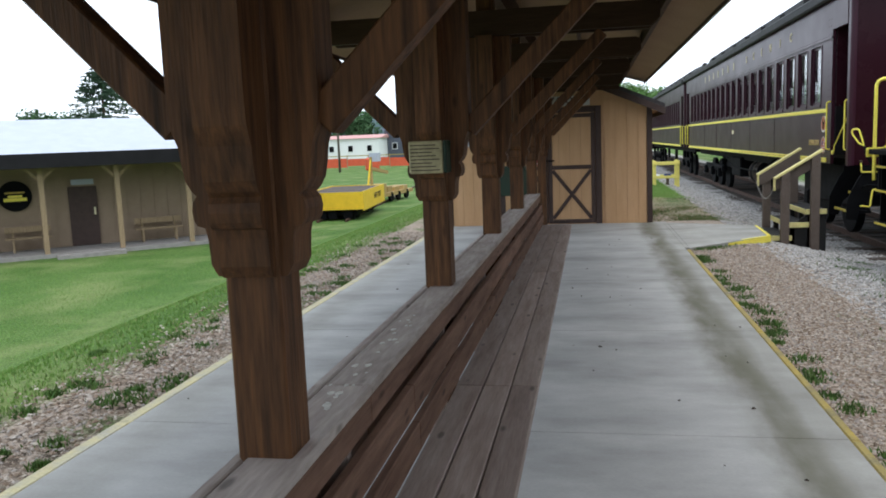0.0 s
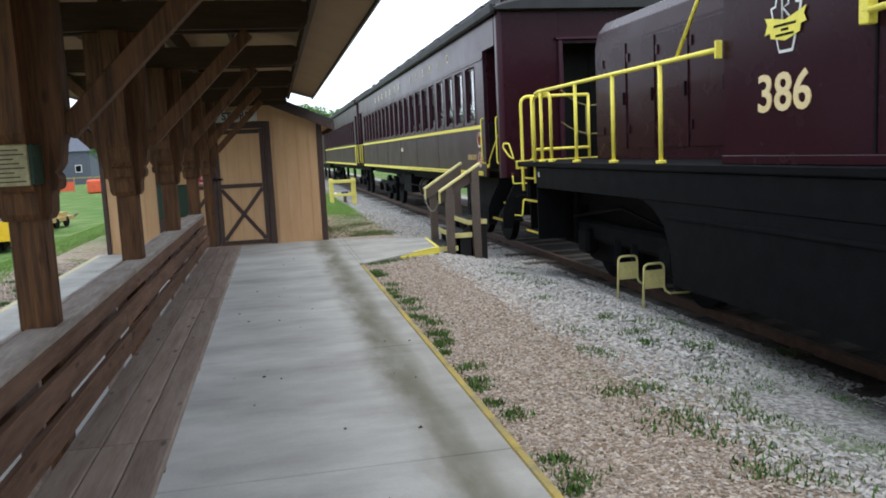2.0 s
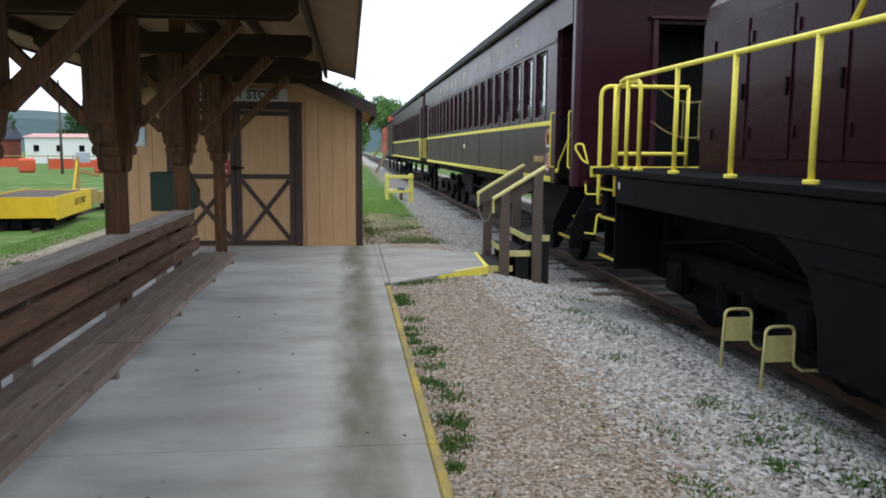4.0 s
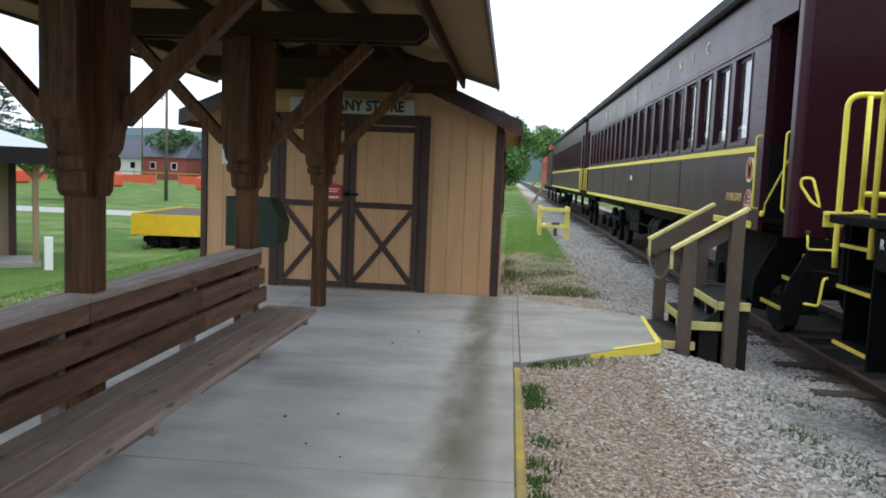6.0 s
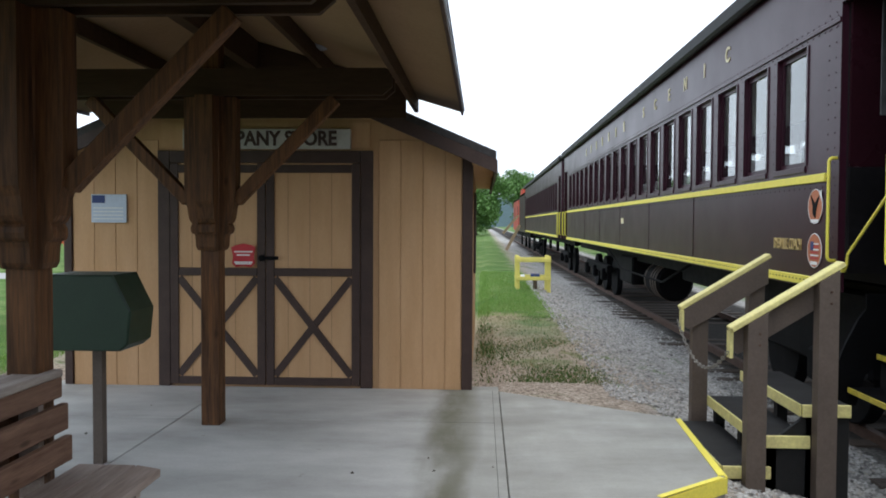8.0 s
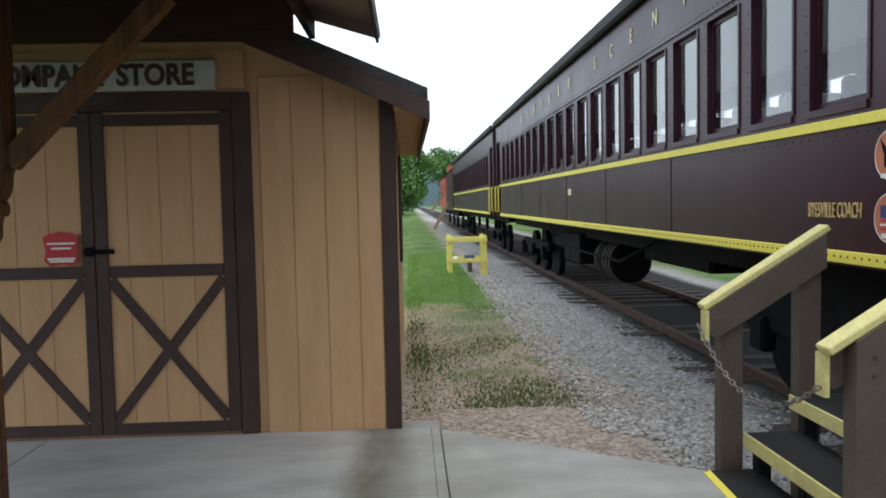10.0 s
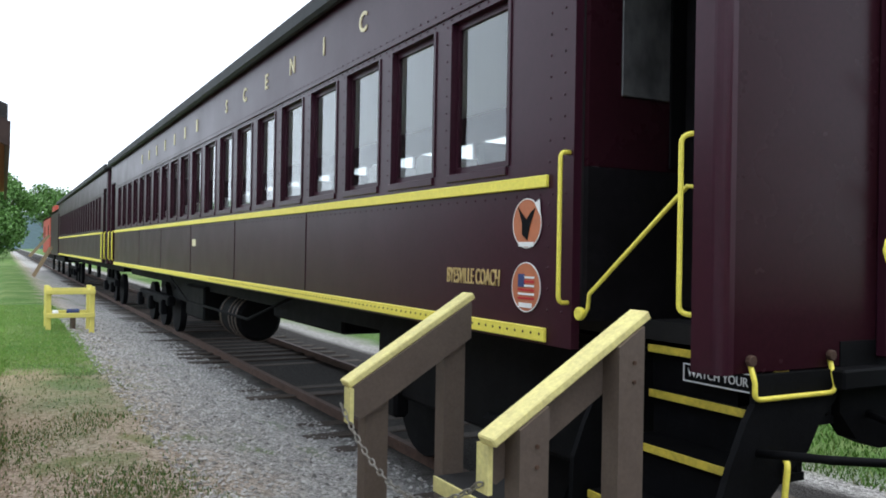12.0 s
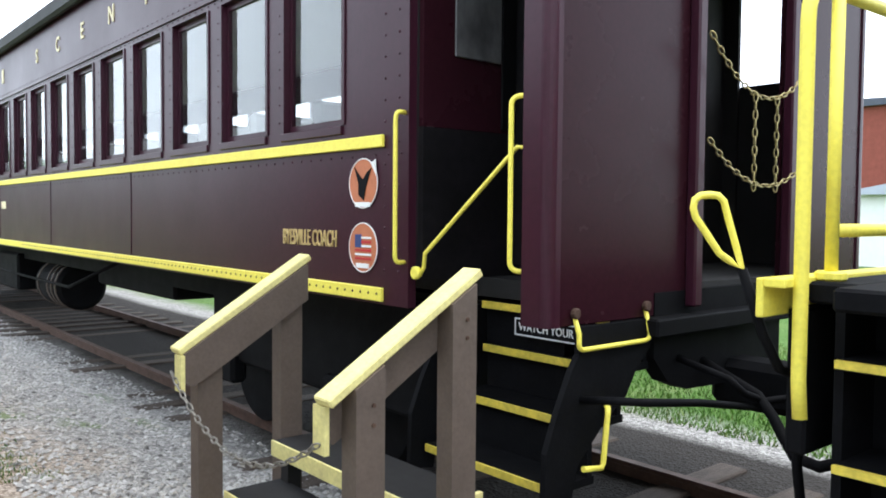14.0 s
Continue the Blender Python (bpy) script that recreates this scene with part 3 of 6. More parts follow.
# ---- bench ----
bench = thing("platform_bench", "long weathered brown plank bench with slatted back along the platform", "bench", (-0.8, 4, 0))
BY0, BY1 = -6.5, 9.60
cuts = [BY0, -4.1, -1.6, 1.1, 3.62, 6.0, 8.3, BY1]
for a, b in zip(cuts, cuts[1:]):
    for z, hz in ((0.627, 0.060), (0.484, 0.057)):
        dx = (0.84 - z) * 0.12
        part("back_slat", B(-0.915 + dx, -0.88 + dx, a + 0.002, b - 0.002, z - hz, z + hz, 0.004), BENCH_SLAT, bench)
    for z in (0.47, 0.605, 0.742):
        part("rear_slat", B(-1.077, -1.046, a + 0.002, b - 0.002, z - 0.066, z + 0.058, 0.004), BENCH_SLAT, bench)
for a, b in zip([BY0, -3.0, 0.6, 4.2, 7.0], [-3.0, 0.6, 4.2, 7.0, BY1]):
    part("cap_board", B(-1.038, -0.876, a + 0.002, b - 0.002, 0.806, 0.842, 0.008), BENCH_CAP, bench, "wide flat cap board")
    part("cap_edge_board", B(-1.078, -1.045, a + 0.002, b - 0.002, 0.802, 0.838, 0.005), BENCH_CAP, bench)
    part("cap_apron", B(-0.918, -0.882, a + 0.002, b - 0.002, 0.712, 0.805, 0.005), BENCH_SLAT, bench)
for a, b in zip([BY0, -2.0, 2.1, 5.6], [-2.0, 2.1, 5.6, 9.70]):
    for u in (-0.866, -0.726, -0.586):
        board = B(u + 0.003, u + 0.1355, a + 0.002, b - 0.002, 0.338, 0.376, 0.004)
        if b == 9.70 and u == -0.586:
            for v in board.verts:
                if v.co.y > 9.6 and v.co.x > -0.5:
                    v.co.y -= 0.05
        part("seat_board", board, WOOD_BENCH, bench)
for y in [-6.0, -4.4, -2.8, -1.2, 0.4, 2.0, 3.6, 5.2, 6.8, 8.3, 9.45]:
    part("seat_bracket", bar((-0.87, y, 0.308), (-0.47, y, 0.308), 0.045, 0.058), WOOD_BENCH, bench)
    part("seat_bracket", bar((-0.88, y + 0.048, 0.05), (-0.52, y + 0.048, 0.31), 0.045, 0.07), WOOD_BENCH, bench)
    part("back_upright", bar((-0.945, y, 0.0), (-0.945, y, 0.805), 0.04, 0.09, up=(1, 0, 0)), WOOD_BENCH, bench)

# dried white spatters on the bench cap
rnd_spat = random.Random(31)
bm = bmesh.new()
for k in range(26):
    y, x, r = rnd_spat.uniform(0.35, 1.65), rnd_spat.gauss(-0.965, 0.022), rnd_spat.uniform(0.005, 0.016)
    ring = [bm.verts.new((x + r * rnd_spat.uniform(0.5, 1.1) * math.cos(a), y + 1.5 * r * rnd_spat.uniform(0.5, 1.1) * math.sin(a), 0.8435)) for a in (i * math.tau / 9 for i in range(9))]
    face = bm.faces.new(ring)
got = bmesh.ops.extrude_face_region(bm, geom=list(bm.faces))
for v in [g for g in got["geom"] if isinstance(g, bmesh.types.BMVert)]:
    v.co.z -= 0.002
SPATTER = mat("chalky_spatter", (0.66, 0.64, 0.58), 0.9, vary=0.3, scale=40, bump=0.2)
tagged(part("bird_spatter", bm, SPATTER), "dried chalky white spatters on the bench cap", "spatter", kind="stuff")

# ---- coach ----
CX, RAILZ = 3.607, -0.25
CC = CX + 1.5


END_IN = 0.06


def coach(y0, nwin, label):
    """A heavyweight passenger coach whose south end stands at y0."""
    c = thing("passenger_coach", label, "train car", (CC, y0 + 10, RAILZ), "coaches of the train")
    wy0 = y0 + 1.62            # first window
    pitch, ww = 0.888, 0.65
    side0 = y0 + 1.0           # end of the vestibule opening
    side1 = wy0 + nwin * pitch + 0.30
    end = side1 + 1.0
    Z0, ZS, ZW0, ZW1, ZE = 1.02, 1.86, 1.98, 2.94, 3.62
    for s, xx in ((-1, CX), (1, CX + 3.0)):
        t = 0.05
        u, v = (xx, xx + t) if s < 0 else (xx - t, xx)
        wl_ = part("side_wall", B(u, v, side0, side1, Z0, ZW0), MAROON, c, "glossy maroon lower side")
        part("side_wall", B(u, v, side0, side1, ZW1, ZE), MAROON, c)
        part("side_wall", B(u, v, side0, wy0, ZW0, ZW1), MAROON, c)
        part("side_wall", B(u, v, wy0 + (nwin - 1) * pitch + ww, side1, ZW0, ZW1), MAROON, c)
        for i in range(nwin):
            a = wy0 + i * pitch
            if i < nwin - 1:
                part("window_pier", B(u, v, a + ww, a + pitch, ZW0, ZW1), MAROON, c)
            if s < 0:
                w = part("window", B(u - 0.014, u + 0.02, a - 0.02, a + ww + 0.02, ZW0 - 0.05, ZW0, 0.004), MAROON, c, "tall coach window in a maroon frame")
                part("frame", B(u + 0.046, u + 0.078, a, a + 0.022, ZW0, ZW1), MAROON, w)
                part("frame", B(u + 0.046, u + 0.078, a + ww - 0.022, a + ww, ZW0, ZW1), MAROON, w)
                part("frame", B(u + 0.046, u + 0.078, a + 0.022, a + ww - 0.022, ZW0, ZW0 + 0.045), MAROON, w)
                part("frame", B(u + 0.046, u + 0.078, a + 0.022, a + ww - 0.022, ZW1 - 0.04, ZW1), MAROON, w)
                g = part("pane", B(u + 0.060, u + 0.066, a + 0.022, a + ww - 0.022, ZW0 + 0.045, ZW1 - 0.04), GLASS, w)
                g.visible_shadow = False
                part("stop_bead", B(u - 0.010, u - 0.0005, a - 0.045, a - 0.012, ZW0 + 0.002, ZW1 - 0.002, 0.003), MAROON, w)
            else:
                g = part("pane", B(v - 0.03, v - 0.024, a, a + ww, ZW0, ZW1), GLASS, c)
                g.visible_shadow = False
        xb = (CX - 0.022, CX - 0.001) if s < 0 else (CX + 3.001, CX + 3.022)
        part("belt_rail", B(*xb, side0 + 0.2, side1, 1.838, 1.902, 0.004), YELLOW, c, "yellow stripe below the windows")
        part("sill_rail", B(*xb, side0 + 0.2, side1, 1.035, 1.108, 0.004), YELLOW, c, "yellow stripe along the bottom")
        part("letter_board", B(xb[0] + 0.008, xb[1] - 0.0, side0, side1, 2.985, 3.02, 0.003), MAROON, c)
    # roof with clerestory, its ends drawn down into rounded hoods
    half = [(-1.56, 0), (-1.58, 0.06), (-1.38, 0.22), (-1.1, 0.36), (-0.85, 0.42), (-0.83, 0.66), (-0.6, 0.76), (0, 0.82)]
    hood_half = [(-1.56, 0), (-1.57, 0.05), (-1.38, 0.16), (-1.1, 0.25), (-0.85, 0.31), (-0.8, 0.325), (-0.6, 0.36), (0, 0.41)]
    rb_ = bmesh.new()
    loops = []
    for yy, f, k in ((y0 - 0.12, 1, 0.55), (y0 - 0.05, 1, 0.8), (y0 + 0.3, 1, 0.95), (y0 + 0.8, 0.75, 1), (y0 + 1.3, 0.25, 1), (y0 + 1.7, 0, 1), (end - 1.7, 0, 1), (end - 1.3, 0.25, 1), (end - 0.8, 0.75, 1), (end - 0.3, 1, 0.95), (end + 0.05, 1, 0.8), (end + 0.12, 1, 0.55)):
        prof = [(p[0], (p[1] * (1 - f) + q[1] * f) * k) for p, q in zip(half, hood_half)]
        prof = prof + [(-x, z) for x, z in prof[-2::-1]]
        loops.append([rb_.verts.new((CC + x, yy, ZE + z)) for x, z in prof])
    for p, q in zip(loops, loops[1:]):
        for k in range(len(p) - 1):
            rb_.faces.new((p[k], p[k + 1], q[k + 1], q[k]))
        rb_.faces.new((p[-1], p[0], q[0], q[-1]))
    rb_.faces.new(loops[0])
    rb_.faces.new(loops[-1][::-1])
    bmesh.ops.recalc_face_normals(rb_, faces=rb_.faces)
    part("roof", rb_, ROOF_DARK, c, "dark clerestory roof")
    for k in range(9):
        vy = y0 + 3 + k * 2.1
        part("roof_vent", B(CC - 0.95, CC - 0.845, vy, vy + 0.5, ZE + 0.46, ZE + 0.6, 0.01), ROOF_DARK, c)
    part("eave_moulding", B(CX - 0.10, CX - 0.003, y0 + 0.02, end - 0.02, ZE - 0.05, ZE + 0.13, 0.03), ROOF_DARK, c)
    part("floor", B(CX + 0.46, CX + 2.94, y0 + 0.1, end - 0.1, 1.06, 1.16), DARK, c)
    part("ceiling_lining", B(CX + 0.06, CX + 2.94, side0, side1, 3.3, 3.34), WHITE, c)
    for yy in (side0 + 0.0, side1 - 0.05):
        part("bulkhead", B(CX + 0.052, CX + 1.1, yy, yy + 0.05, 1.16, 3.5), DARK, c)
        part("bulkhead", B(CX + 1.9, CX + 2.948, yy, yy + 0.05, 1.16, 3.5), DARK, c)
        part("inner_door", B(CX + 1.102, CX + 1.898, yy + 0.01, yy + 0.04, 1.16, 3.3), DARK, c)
    # vestibule ends: rounded corner post, end wall with a doorway
    for s, a in ((1, y0 + END_IN), (-1, end)):
        lo, hi = (a, a + 0.2) if s > 0 else (a - 0.2, a)
        for xx in (CX, CX + 2.92):
            turn = [(xx + (0.05 - 0.05 * math.cos(q)) if xx < CC else xx + 0.03 + 0.05 * math.cos(q), (lo + 0.05 - 0.05 * math.sin(q)) if s > 0 else (hi - 0.05 + 0.05 * math.sin(q))) for q in np.linspace(0, math.pi / 2, 7)]
            back = [(xx + 0.08 if xx < CC else xx, lo if s > 0 else hi), (xx + 0.08 if xx < CC else xx, lo + 0.15 if s > 0 else hi - 0.15), (xx if xx < CC else xx + 0.08, lo + 0.15 if s > 0 else hi - 0.15)]
            part("corner_post", prism(turn + back, "z", 1.02, ZE), MAROON, c, "rounded maroon corner post")
            part("door_header", B(xx, xx + 0.06, min(hi, side0) if s > 0 else side1, max(hi, side0) if s > 0 else lo, 3.12, ZE), MAROON, c)
        e0, e1 = (a + 0.01, a + 0.06) if s > 0 else (a - 0.06, a - 0.01)
        # darker maroon puts the shade at the coupled ends into the wall colour
        for u, v in ((CX + 0.082, CX + 1.02), (CX + 1.98, CX + 2.918)):
            part("end_wall", B(u, v, e0, e1, 1.02, ZE + 0.2, 0.004), MAROON_DARK, c, "maroon end wall")
        part("end_wall", B(CX + 1.02, CX + 1.98, e0, e1, 3.1, ZE + 0.3, 0.004), MAROON_DARK, c)
        part("doorway_post", B(CX + 1.0, CX + 1.07, e0 - 0.06 if s > 0 else e1, e0 if s > 0 else e1 + 0.06, 1.05, 3.15, 0.01), MAROON, c)
        part("doorway_post", B(CX + 1.93, CX + 2.0, e0 - 0.06 if s > 0 else e1, e0 if s > 0 else e1 + 0.06, 1.05, 3.15, 0.01), MAROON, c)
        part("half_door", B(CX + 2.9, CX + 2.93, min(hi, side0) if s > 0 else side1, max(hi, side0) if s > 0 else lo, 1.03, 2.42), DARK, c)
        part("door_jamb", B(CX + 2.87, CX + 2.899, side0 - 0.11 if s > 0 else side1, side0 if s > 0 else side1 + 0.11, 1.16, 3.12), DARK, c)
        part("door_hood", B(CX + 0.95, CX + 2.05, e0 - 0.09 if s > 0 else e1, e0 if s > 0 else e1 + 0.09, 3.15, 3.2, 0.01), MAROON, c)
    for yy in (y0 - 0.02, end - 0.2):
        part("end_sill", B(CX + 0.66, CX + 2.34, yy, yy + 0.22, 0.93, 1.018, 0.01), BLACK, c)
    # running gear
    part("underframe", B(CX + 0.5, CX + 2.5, y0 + 0.4, end - 0.4, 0.78, 1.03), BLACK, c)
    for ty in (y0 + 3.1, end - 4.1):
        hl = 1.2 if ty < y0 + 5 else 1.9
        tr = part("truck", B(CX + 0.45, CX + 0.6, ty - hl, ty + hl, 0.3, 0.5, 0.03), BLACK, c, "black six-wheel truck")
        part("side_frame", B(CX + 2.4, CX + 2.55, ty - hl, ty + hl, 0.3, 0.5, 0.03), BLACK, tr)
        for wy in ((-0.8, 0.8) if hl < 1.5 else (-1.55, 0, 1.55)):
            for wx in (CC - 0.74, CC + 0.74):
                part("wheel", disc((wx, ty + wy, RAILZ + 0.46), "x", 0.46, 0.13, 28, 0.01), BLACK, tr)
            part("axle_box", B(CX + 0.36, CX + 0.5, ty + wy - 0.13, ty + wy + 0.13, 0.12, 0.42, 0.03), BLACK, tr)
    return c, side0, side1, end


c1, s0, s1, end1 = coach(11.04, 20, "glossy maroon passenger coach with yellow stripes and tall windows")
c2, _, _, end2 = coach(end1 + 0.8, 22, "maroon passenger coach with yellow stripes coupled behind")


# ---- coach fittings ----
Y0 = 11.04
for i, ch in enumerate("SCENIC"):
    y = 14.75 + 0.888 * (5 - i)
    if ch != " ":
        writing(ch, pose(CX - 0.004, y, 3.295, 90, 0, -90), 0.225, CREAM, "letter", c1, bold=0.004)
for i, ch in enumerate("RAILWAY"):
    y = 20.97 + 0.888 * (6 - i)
    part("letter", B(CX - 0.008, CX - 0.002, y - 0.05, y + 0.05, 3.2, 3.38), CREAM, c1, "cream letter too small to read")
GOLD = mat("gold_lettering", (0.55, 0.40, 0.16), 0.5, vary=0.1, scale=20, bump=0.0)
writing("BYESVILLE COACH", pose(CX - 0.004, 13.0, 1.345, 90, 0, -90), 0.135, GOLD, "coach_name", c1, "gold coach name lettering", squeeze=0.545, bold=0.0)
part("number_plate", B(CX - 0.008, CX - 0.002, 20.9, 21.15, 1.52, 1.62), CREAM, c1)
ORANGE = mat("orange_decal", (0.50, 0.16, 0.07), 0.55, vary=0.12, scale=10, bump=0.0)
NAVY = mat("navy_paint", (0.03, 0.05, 0.16), 0.6, vary=0.1, scale=10, bump=0.0)
for z, kind in ((1.654, "bird"), (1.311, "flag")):
    d = part("round_decal", disc((CX - 0.004, 12.43, z), "x", 0.132, 0.006, 28), ORANGE, c1, "round orange decal with pale rim")
    ring = tube([(CX - 0.006, 12.43 + 0.132 * math.cos(a), z + 0.132 * math.sin(a)) for a in np.linspace(0, math.tau, 28, endpoint=False)], 0.0035, 5, closed=True)
    part("rim", ring, WHITE, d)
    if kind == "bird":
        body = [(12.47, z - 0.06), (12.42, z - 0.09), (12.40, z - 0.02), (12.35, z + 0.08), (12.39, z + 0.06), (12.43, z + 0.02), (12.49, z + 0.07), (12.51, z + 0.09), (12.47, z - 0.0)]
        part("emblem", prism(body, "x", CX - 0.011, CX - 0.0072), BLACK, d)
        part("emblem", B(CX - 0.011, CX - 0.0072, 12.36, 12.50, z - 0.125, z - 0.10), WHITE, d)
        part("torn_corner", prism([(12.312, z + 0.125), (12.355, z + 0.105), (12.302, z + 0.035)], "x", CX - 0.011, CX - 0.0072), WHITE, d)
    else:
        part("emblem", B(CX - 0.011, CX - 0.0072, 12.44, 12.50, z + 0.0, z + 0.07), NAVY, d)
        for k in range(6):
            a0, a1 = (12.35, 12.44) if k > 2 else (12.35, 12.50)
            part("emblem", B(CX - 0.011, CX - 0.0072, a0, a1, z - 0.065 + k * 0.0225, z - 0.054 + k * 0.0225), WHITE if k % 2 else RED, d)
        part("emblem", B(CX - 0.011, CX - 0.0072, 12.37, 12.49, z - 0.11, z - 0.085), WHITE, d)
# seams and rivets on the side plating
for y in (16.05, 18.68, 21.29, 23.9, 26.5):
    part("plate_seam", B(CX - 0.006, CX, y - 0.012, y + 0.012, 1.11, 1.836, 0.002), MAROON, c1)
rivets = bmesh.new()


def rivet(y, z):
    vs = [rivets.verts.new((CX - 0.001, y + 0.009 * math.cos(a), z + 0.009 * math.sin(a))) for a in (0, 1.257, 2.513, 3.77, 5.027)]
    tip = rivets.verts.new((CX - 0.007, y, z))
    for k in range(5):
        rivets.faces.new((vs[k], vs[(k + 1) % 5], tip))


for y in np.arange(12.1, 26, 0.11):
    for z in (2.965, 3.04, 1.80):
        rivet(y, z)
for i in range(12):
    for z in np.arange(2.05, 2.95, 0.11):
        rivet(12.66 + 0.888 * i - 0.05, z)
        rivet(12.66 + 0.888 * i + 0.65 + 0.05, z)
for z in np.arange(1.2, 3.4, 0.11):
    rivet(12.12, z)
    rivet(12.24, z)
for y in np.arange(12.28, 20, 0.075):
    vs = [rivets.verts.new((CX - 0.0225, y + 0.009 * math.cos(a), 1.075 + 0.009 * math.sin(a))) for a in (0, 1.257, 2.513, 3.77, 5.027)]
    tip = rivets.verts.new((CX - 0.029, y, 1.075))
    for k in range(5):
        rivets.faces.new((vs[k], vs[(k + 1) % 5], tip))
bmesh.ops.recalc_face_normals(rivets, faces=rivets.faces)
tagged(part("rivets", rivets, MAROON, c1), kind="stuff")

# curtains and tablecloths inside, seen through the windows
for i in range(20):
    y = 12.95 + 0.888 * i
    t = part("table", B(CX + 0.25, CX + 1.05, y - 0.05, y + 0.32, 2.0, 2.05), WHITE, c1, "white clothed dining table")
    cl = bmesh.new()
    n = 14
    top = [cl.verts.new((CX + 0.24 - 0.012 * (k % 2), y - 0.06 + 0.39 * k / n, 2.06)) for k in range(n + 1)]
    low = [cl.verts.new((CX + 0.235 - 0.05 * ((k + 1) % 2), y - 0.07 + 0.41 * k / n, 1.72)) for k in range(n + 1)]
    for k in range(n):
        cl.faces.new((top[k], top[k + 1], low[k + 1], low[k]))
    part("cloth", cl, WHITE, t)
    part("seat_back", B(CX + 0.25, CX + 1.1, y + 0.38, y + 0.46, 1.5, 2.22, 0.03), WHITE if i % 3 else DARK, c1)

# grab irons
part("grab_iron", tube([(CX, 12.07, 2.0)] + arc((CX - 0.03, 12.07, 2.0), (CX - 0.06, 12.07, 1.96), (CX - 0.06, 12.07, 2.0)) + arc((CX - 0.06, 12.07, 1.29), (CX - 0.03, 12.07, 1.25), (CX - 0.06, 12.07, 1.25)) + [(CX, 12.07, 1.25)], 0.012), YELLOW, c1, "yellow grab iron")
part("grab_iron", tube([(CX + 0.05, 11.24, 2.0)] + arc((CX + 0.02, 11.27, 2.0), (CX - 0.01, 11.31, 1.96), (CX - 0.01, 11.31, 2.0)) + arc((CX - 0.01, 11.31, 1.29), (CX + 0.02, 11.27, 1.25), (CX - 0.01, 11.31, 1.25)) + [(CX + 0.05, 11.24, 1.25)], 0.012), YELLOW, c1, "yellow grab iron")
part("grab_iron", tube([(CX + 0.04, 12.03, 1.2), (CX + 0.03, 11.98, 1.19), (CX + 0.03, 11.95, 1.23), (CX + 0.03, 11.94, 1.30), (CX + 0.06, 11.34, 1.79), (CX + 0.07, 11.28, 1.78), (CX + 0.07, 11.26, 1.72)], 0.011), YELLOW, c1, "yellow diagonal grab iron")
for c_, y in ((c1, s1 + 0.12), (c1, end1 - 0.12), (c2, end1 + 0.92), (c2, end1 + 1.68)):
    part("grab_iron", tube([(CX - 0.01, y, 1.88), (CX - 0.05, y, 1.85), (CX - 0.05, y, 1.17), (CX - 0.01, y, 1.14)], 0.02), YELLOW, c_, "yellow grab iron by the coach coupling")
part("grab_knob", disc((CX + 0.02, 12.0, 1.2), "x", 0.033, 0.03, 14, 0.006), YELLOW, c1)
SY0 = Y0 + END_IN - 0.03
part("sill_step", tube([(CX + 0.17, SY0 + 0.03, 1.07), (CX + 0.17, SY0, 0.99)] + arc((CX + 0.17, SY0, 0.95), (CX + 0.21, SY0, 0.92), (CX + 0.17, SY0, 0.92)) + arc((CX + 0.63, SY0, 0.92), (CX + 0.67, SY0, 0.95), (CX + 0.67, SY0, 0.92)) + [(CX + 0.67, SY0 + 0.03, 1.07)], 0.011), YELLOW, c1, "yellow stirrup under the end wall")
for x in (CX + 0.17, CX + 0.67):
    part("stirrup_bracket", disc((x, SY0 + 0.02, 1.075), "y", 0.024, 0.025, 10, 0.004), RAIL_STEEL, c1, "rusty stirrup bracket")
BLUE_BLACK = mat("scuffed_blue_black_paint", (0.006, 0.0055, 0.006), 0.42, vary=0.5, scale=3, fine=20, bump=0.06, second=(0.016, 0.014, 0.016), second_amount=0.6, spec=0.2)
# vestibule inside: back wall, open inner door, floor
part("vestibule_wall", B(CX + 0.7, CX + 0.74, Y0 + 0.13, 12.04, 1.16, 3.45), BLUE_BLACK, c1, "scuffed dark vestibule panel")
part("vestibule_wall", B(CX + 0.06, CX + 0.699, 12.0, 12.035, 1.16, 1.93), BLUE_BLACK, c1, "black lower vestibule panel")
part("vestibule_wall", B(CX + 0.06, CX + 0.699, 12.002, 12.035, 1.932, 3.45), MAROON_DARK, c1, "dark maroon upper vestibule panel")
STEEL_GREY = mat("scuffed_grey_paint", (0.17, 0.165, 0.167), 0.4, vary=0.5, scale=2.6, grain=(1, 1, 0.6), fine=12, bump=0.1, second=(0.012, 0.011, 0.012), second_amount=1.0)
part("inner_panel", B(CX + 0.26, CX + 0.585, 11.988, 12.0, 2.30, 3.15, 0.004), STEEL_GREY, c1, "scuffed grey door panel")
# black strip: the shade of the gap is put into its colour
part("inner_panel", B(CX + 0.59, CX + 0.695, 11.985, 12.0, 1.95, 3.2, 0.004), BLACK, c1, "black strip standing in for the dark gap beside the door panel")
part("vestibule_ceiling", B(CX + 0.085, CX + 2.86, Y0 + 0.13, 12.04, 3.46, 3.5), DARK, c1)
# entrance steps
for z, x in ((1.035, 4.06), (0.805, 4.07), (0.58, 3.88), (0.335, 3.68)):
    st = part("step_tread", B(x, x + 0.27, 11.12, 11.98, z - 0.035, z), BLACK, c1)
    part("nosing", B(x - 0.012, x - 0.0005, 11.13, 11.97, z - 0.035, z + 0.003, 0.002), NOSING, st, "worn yellow step nosing")
    part("riser", B(x + 0.225, x + 0.255, 11.12, 11.98, z + 0.001, z + 0.19), BLACK, st)
stringer = [(3.80, 1.015), (3.80, 0.9), (3.75, 0.83), (3.66, 0.65), (3.60, 0.5), (3.59, 0.22), (3.74, 0.2), (3.80, 0.42), (3.98, 0.58), (4.13, 0.68), (4.2, 0.79), (4.3, 0.88), (4.36, 1.015)]
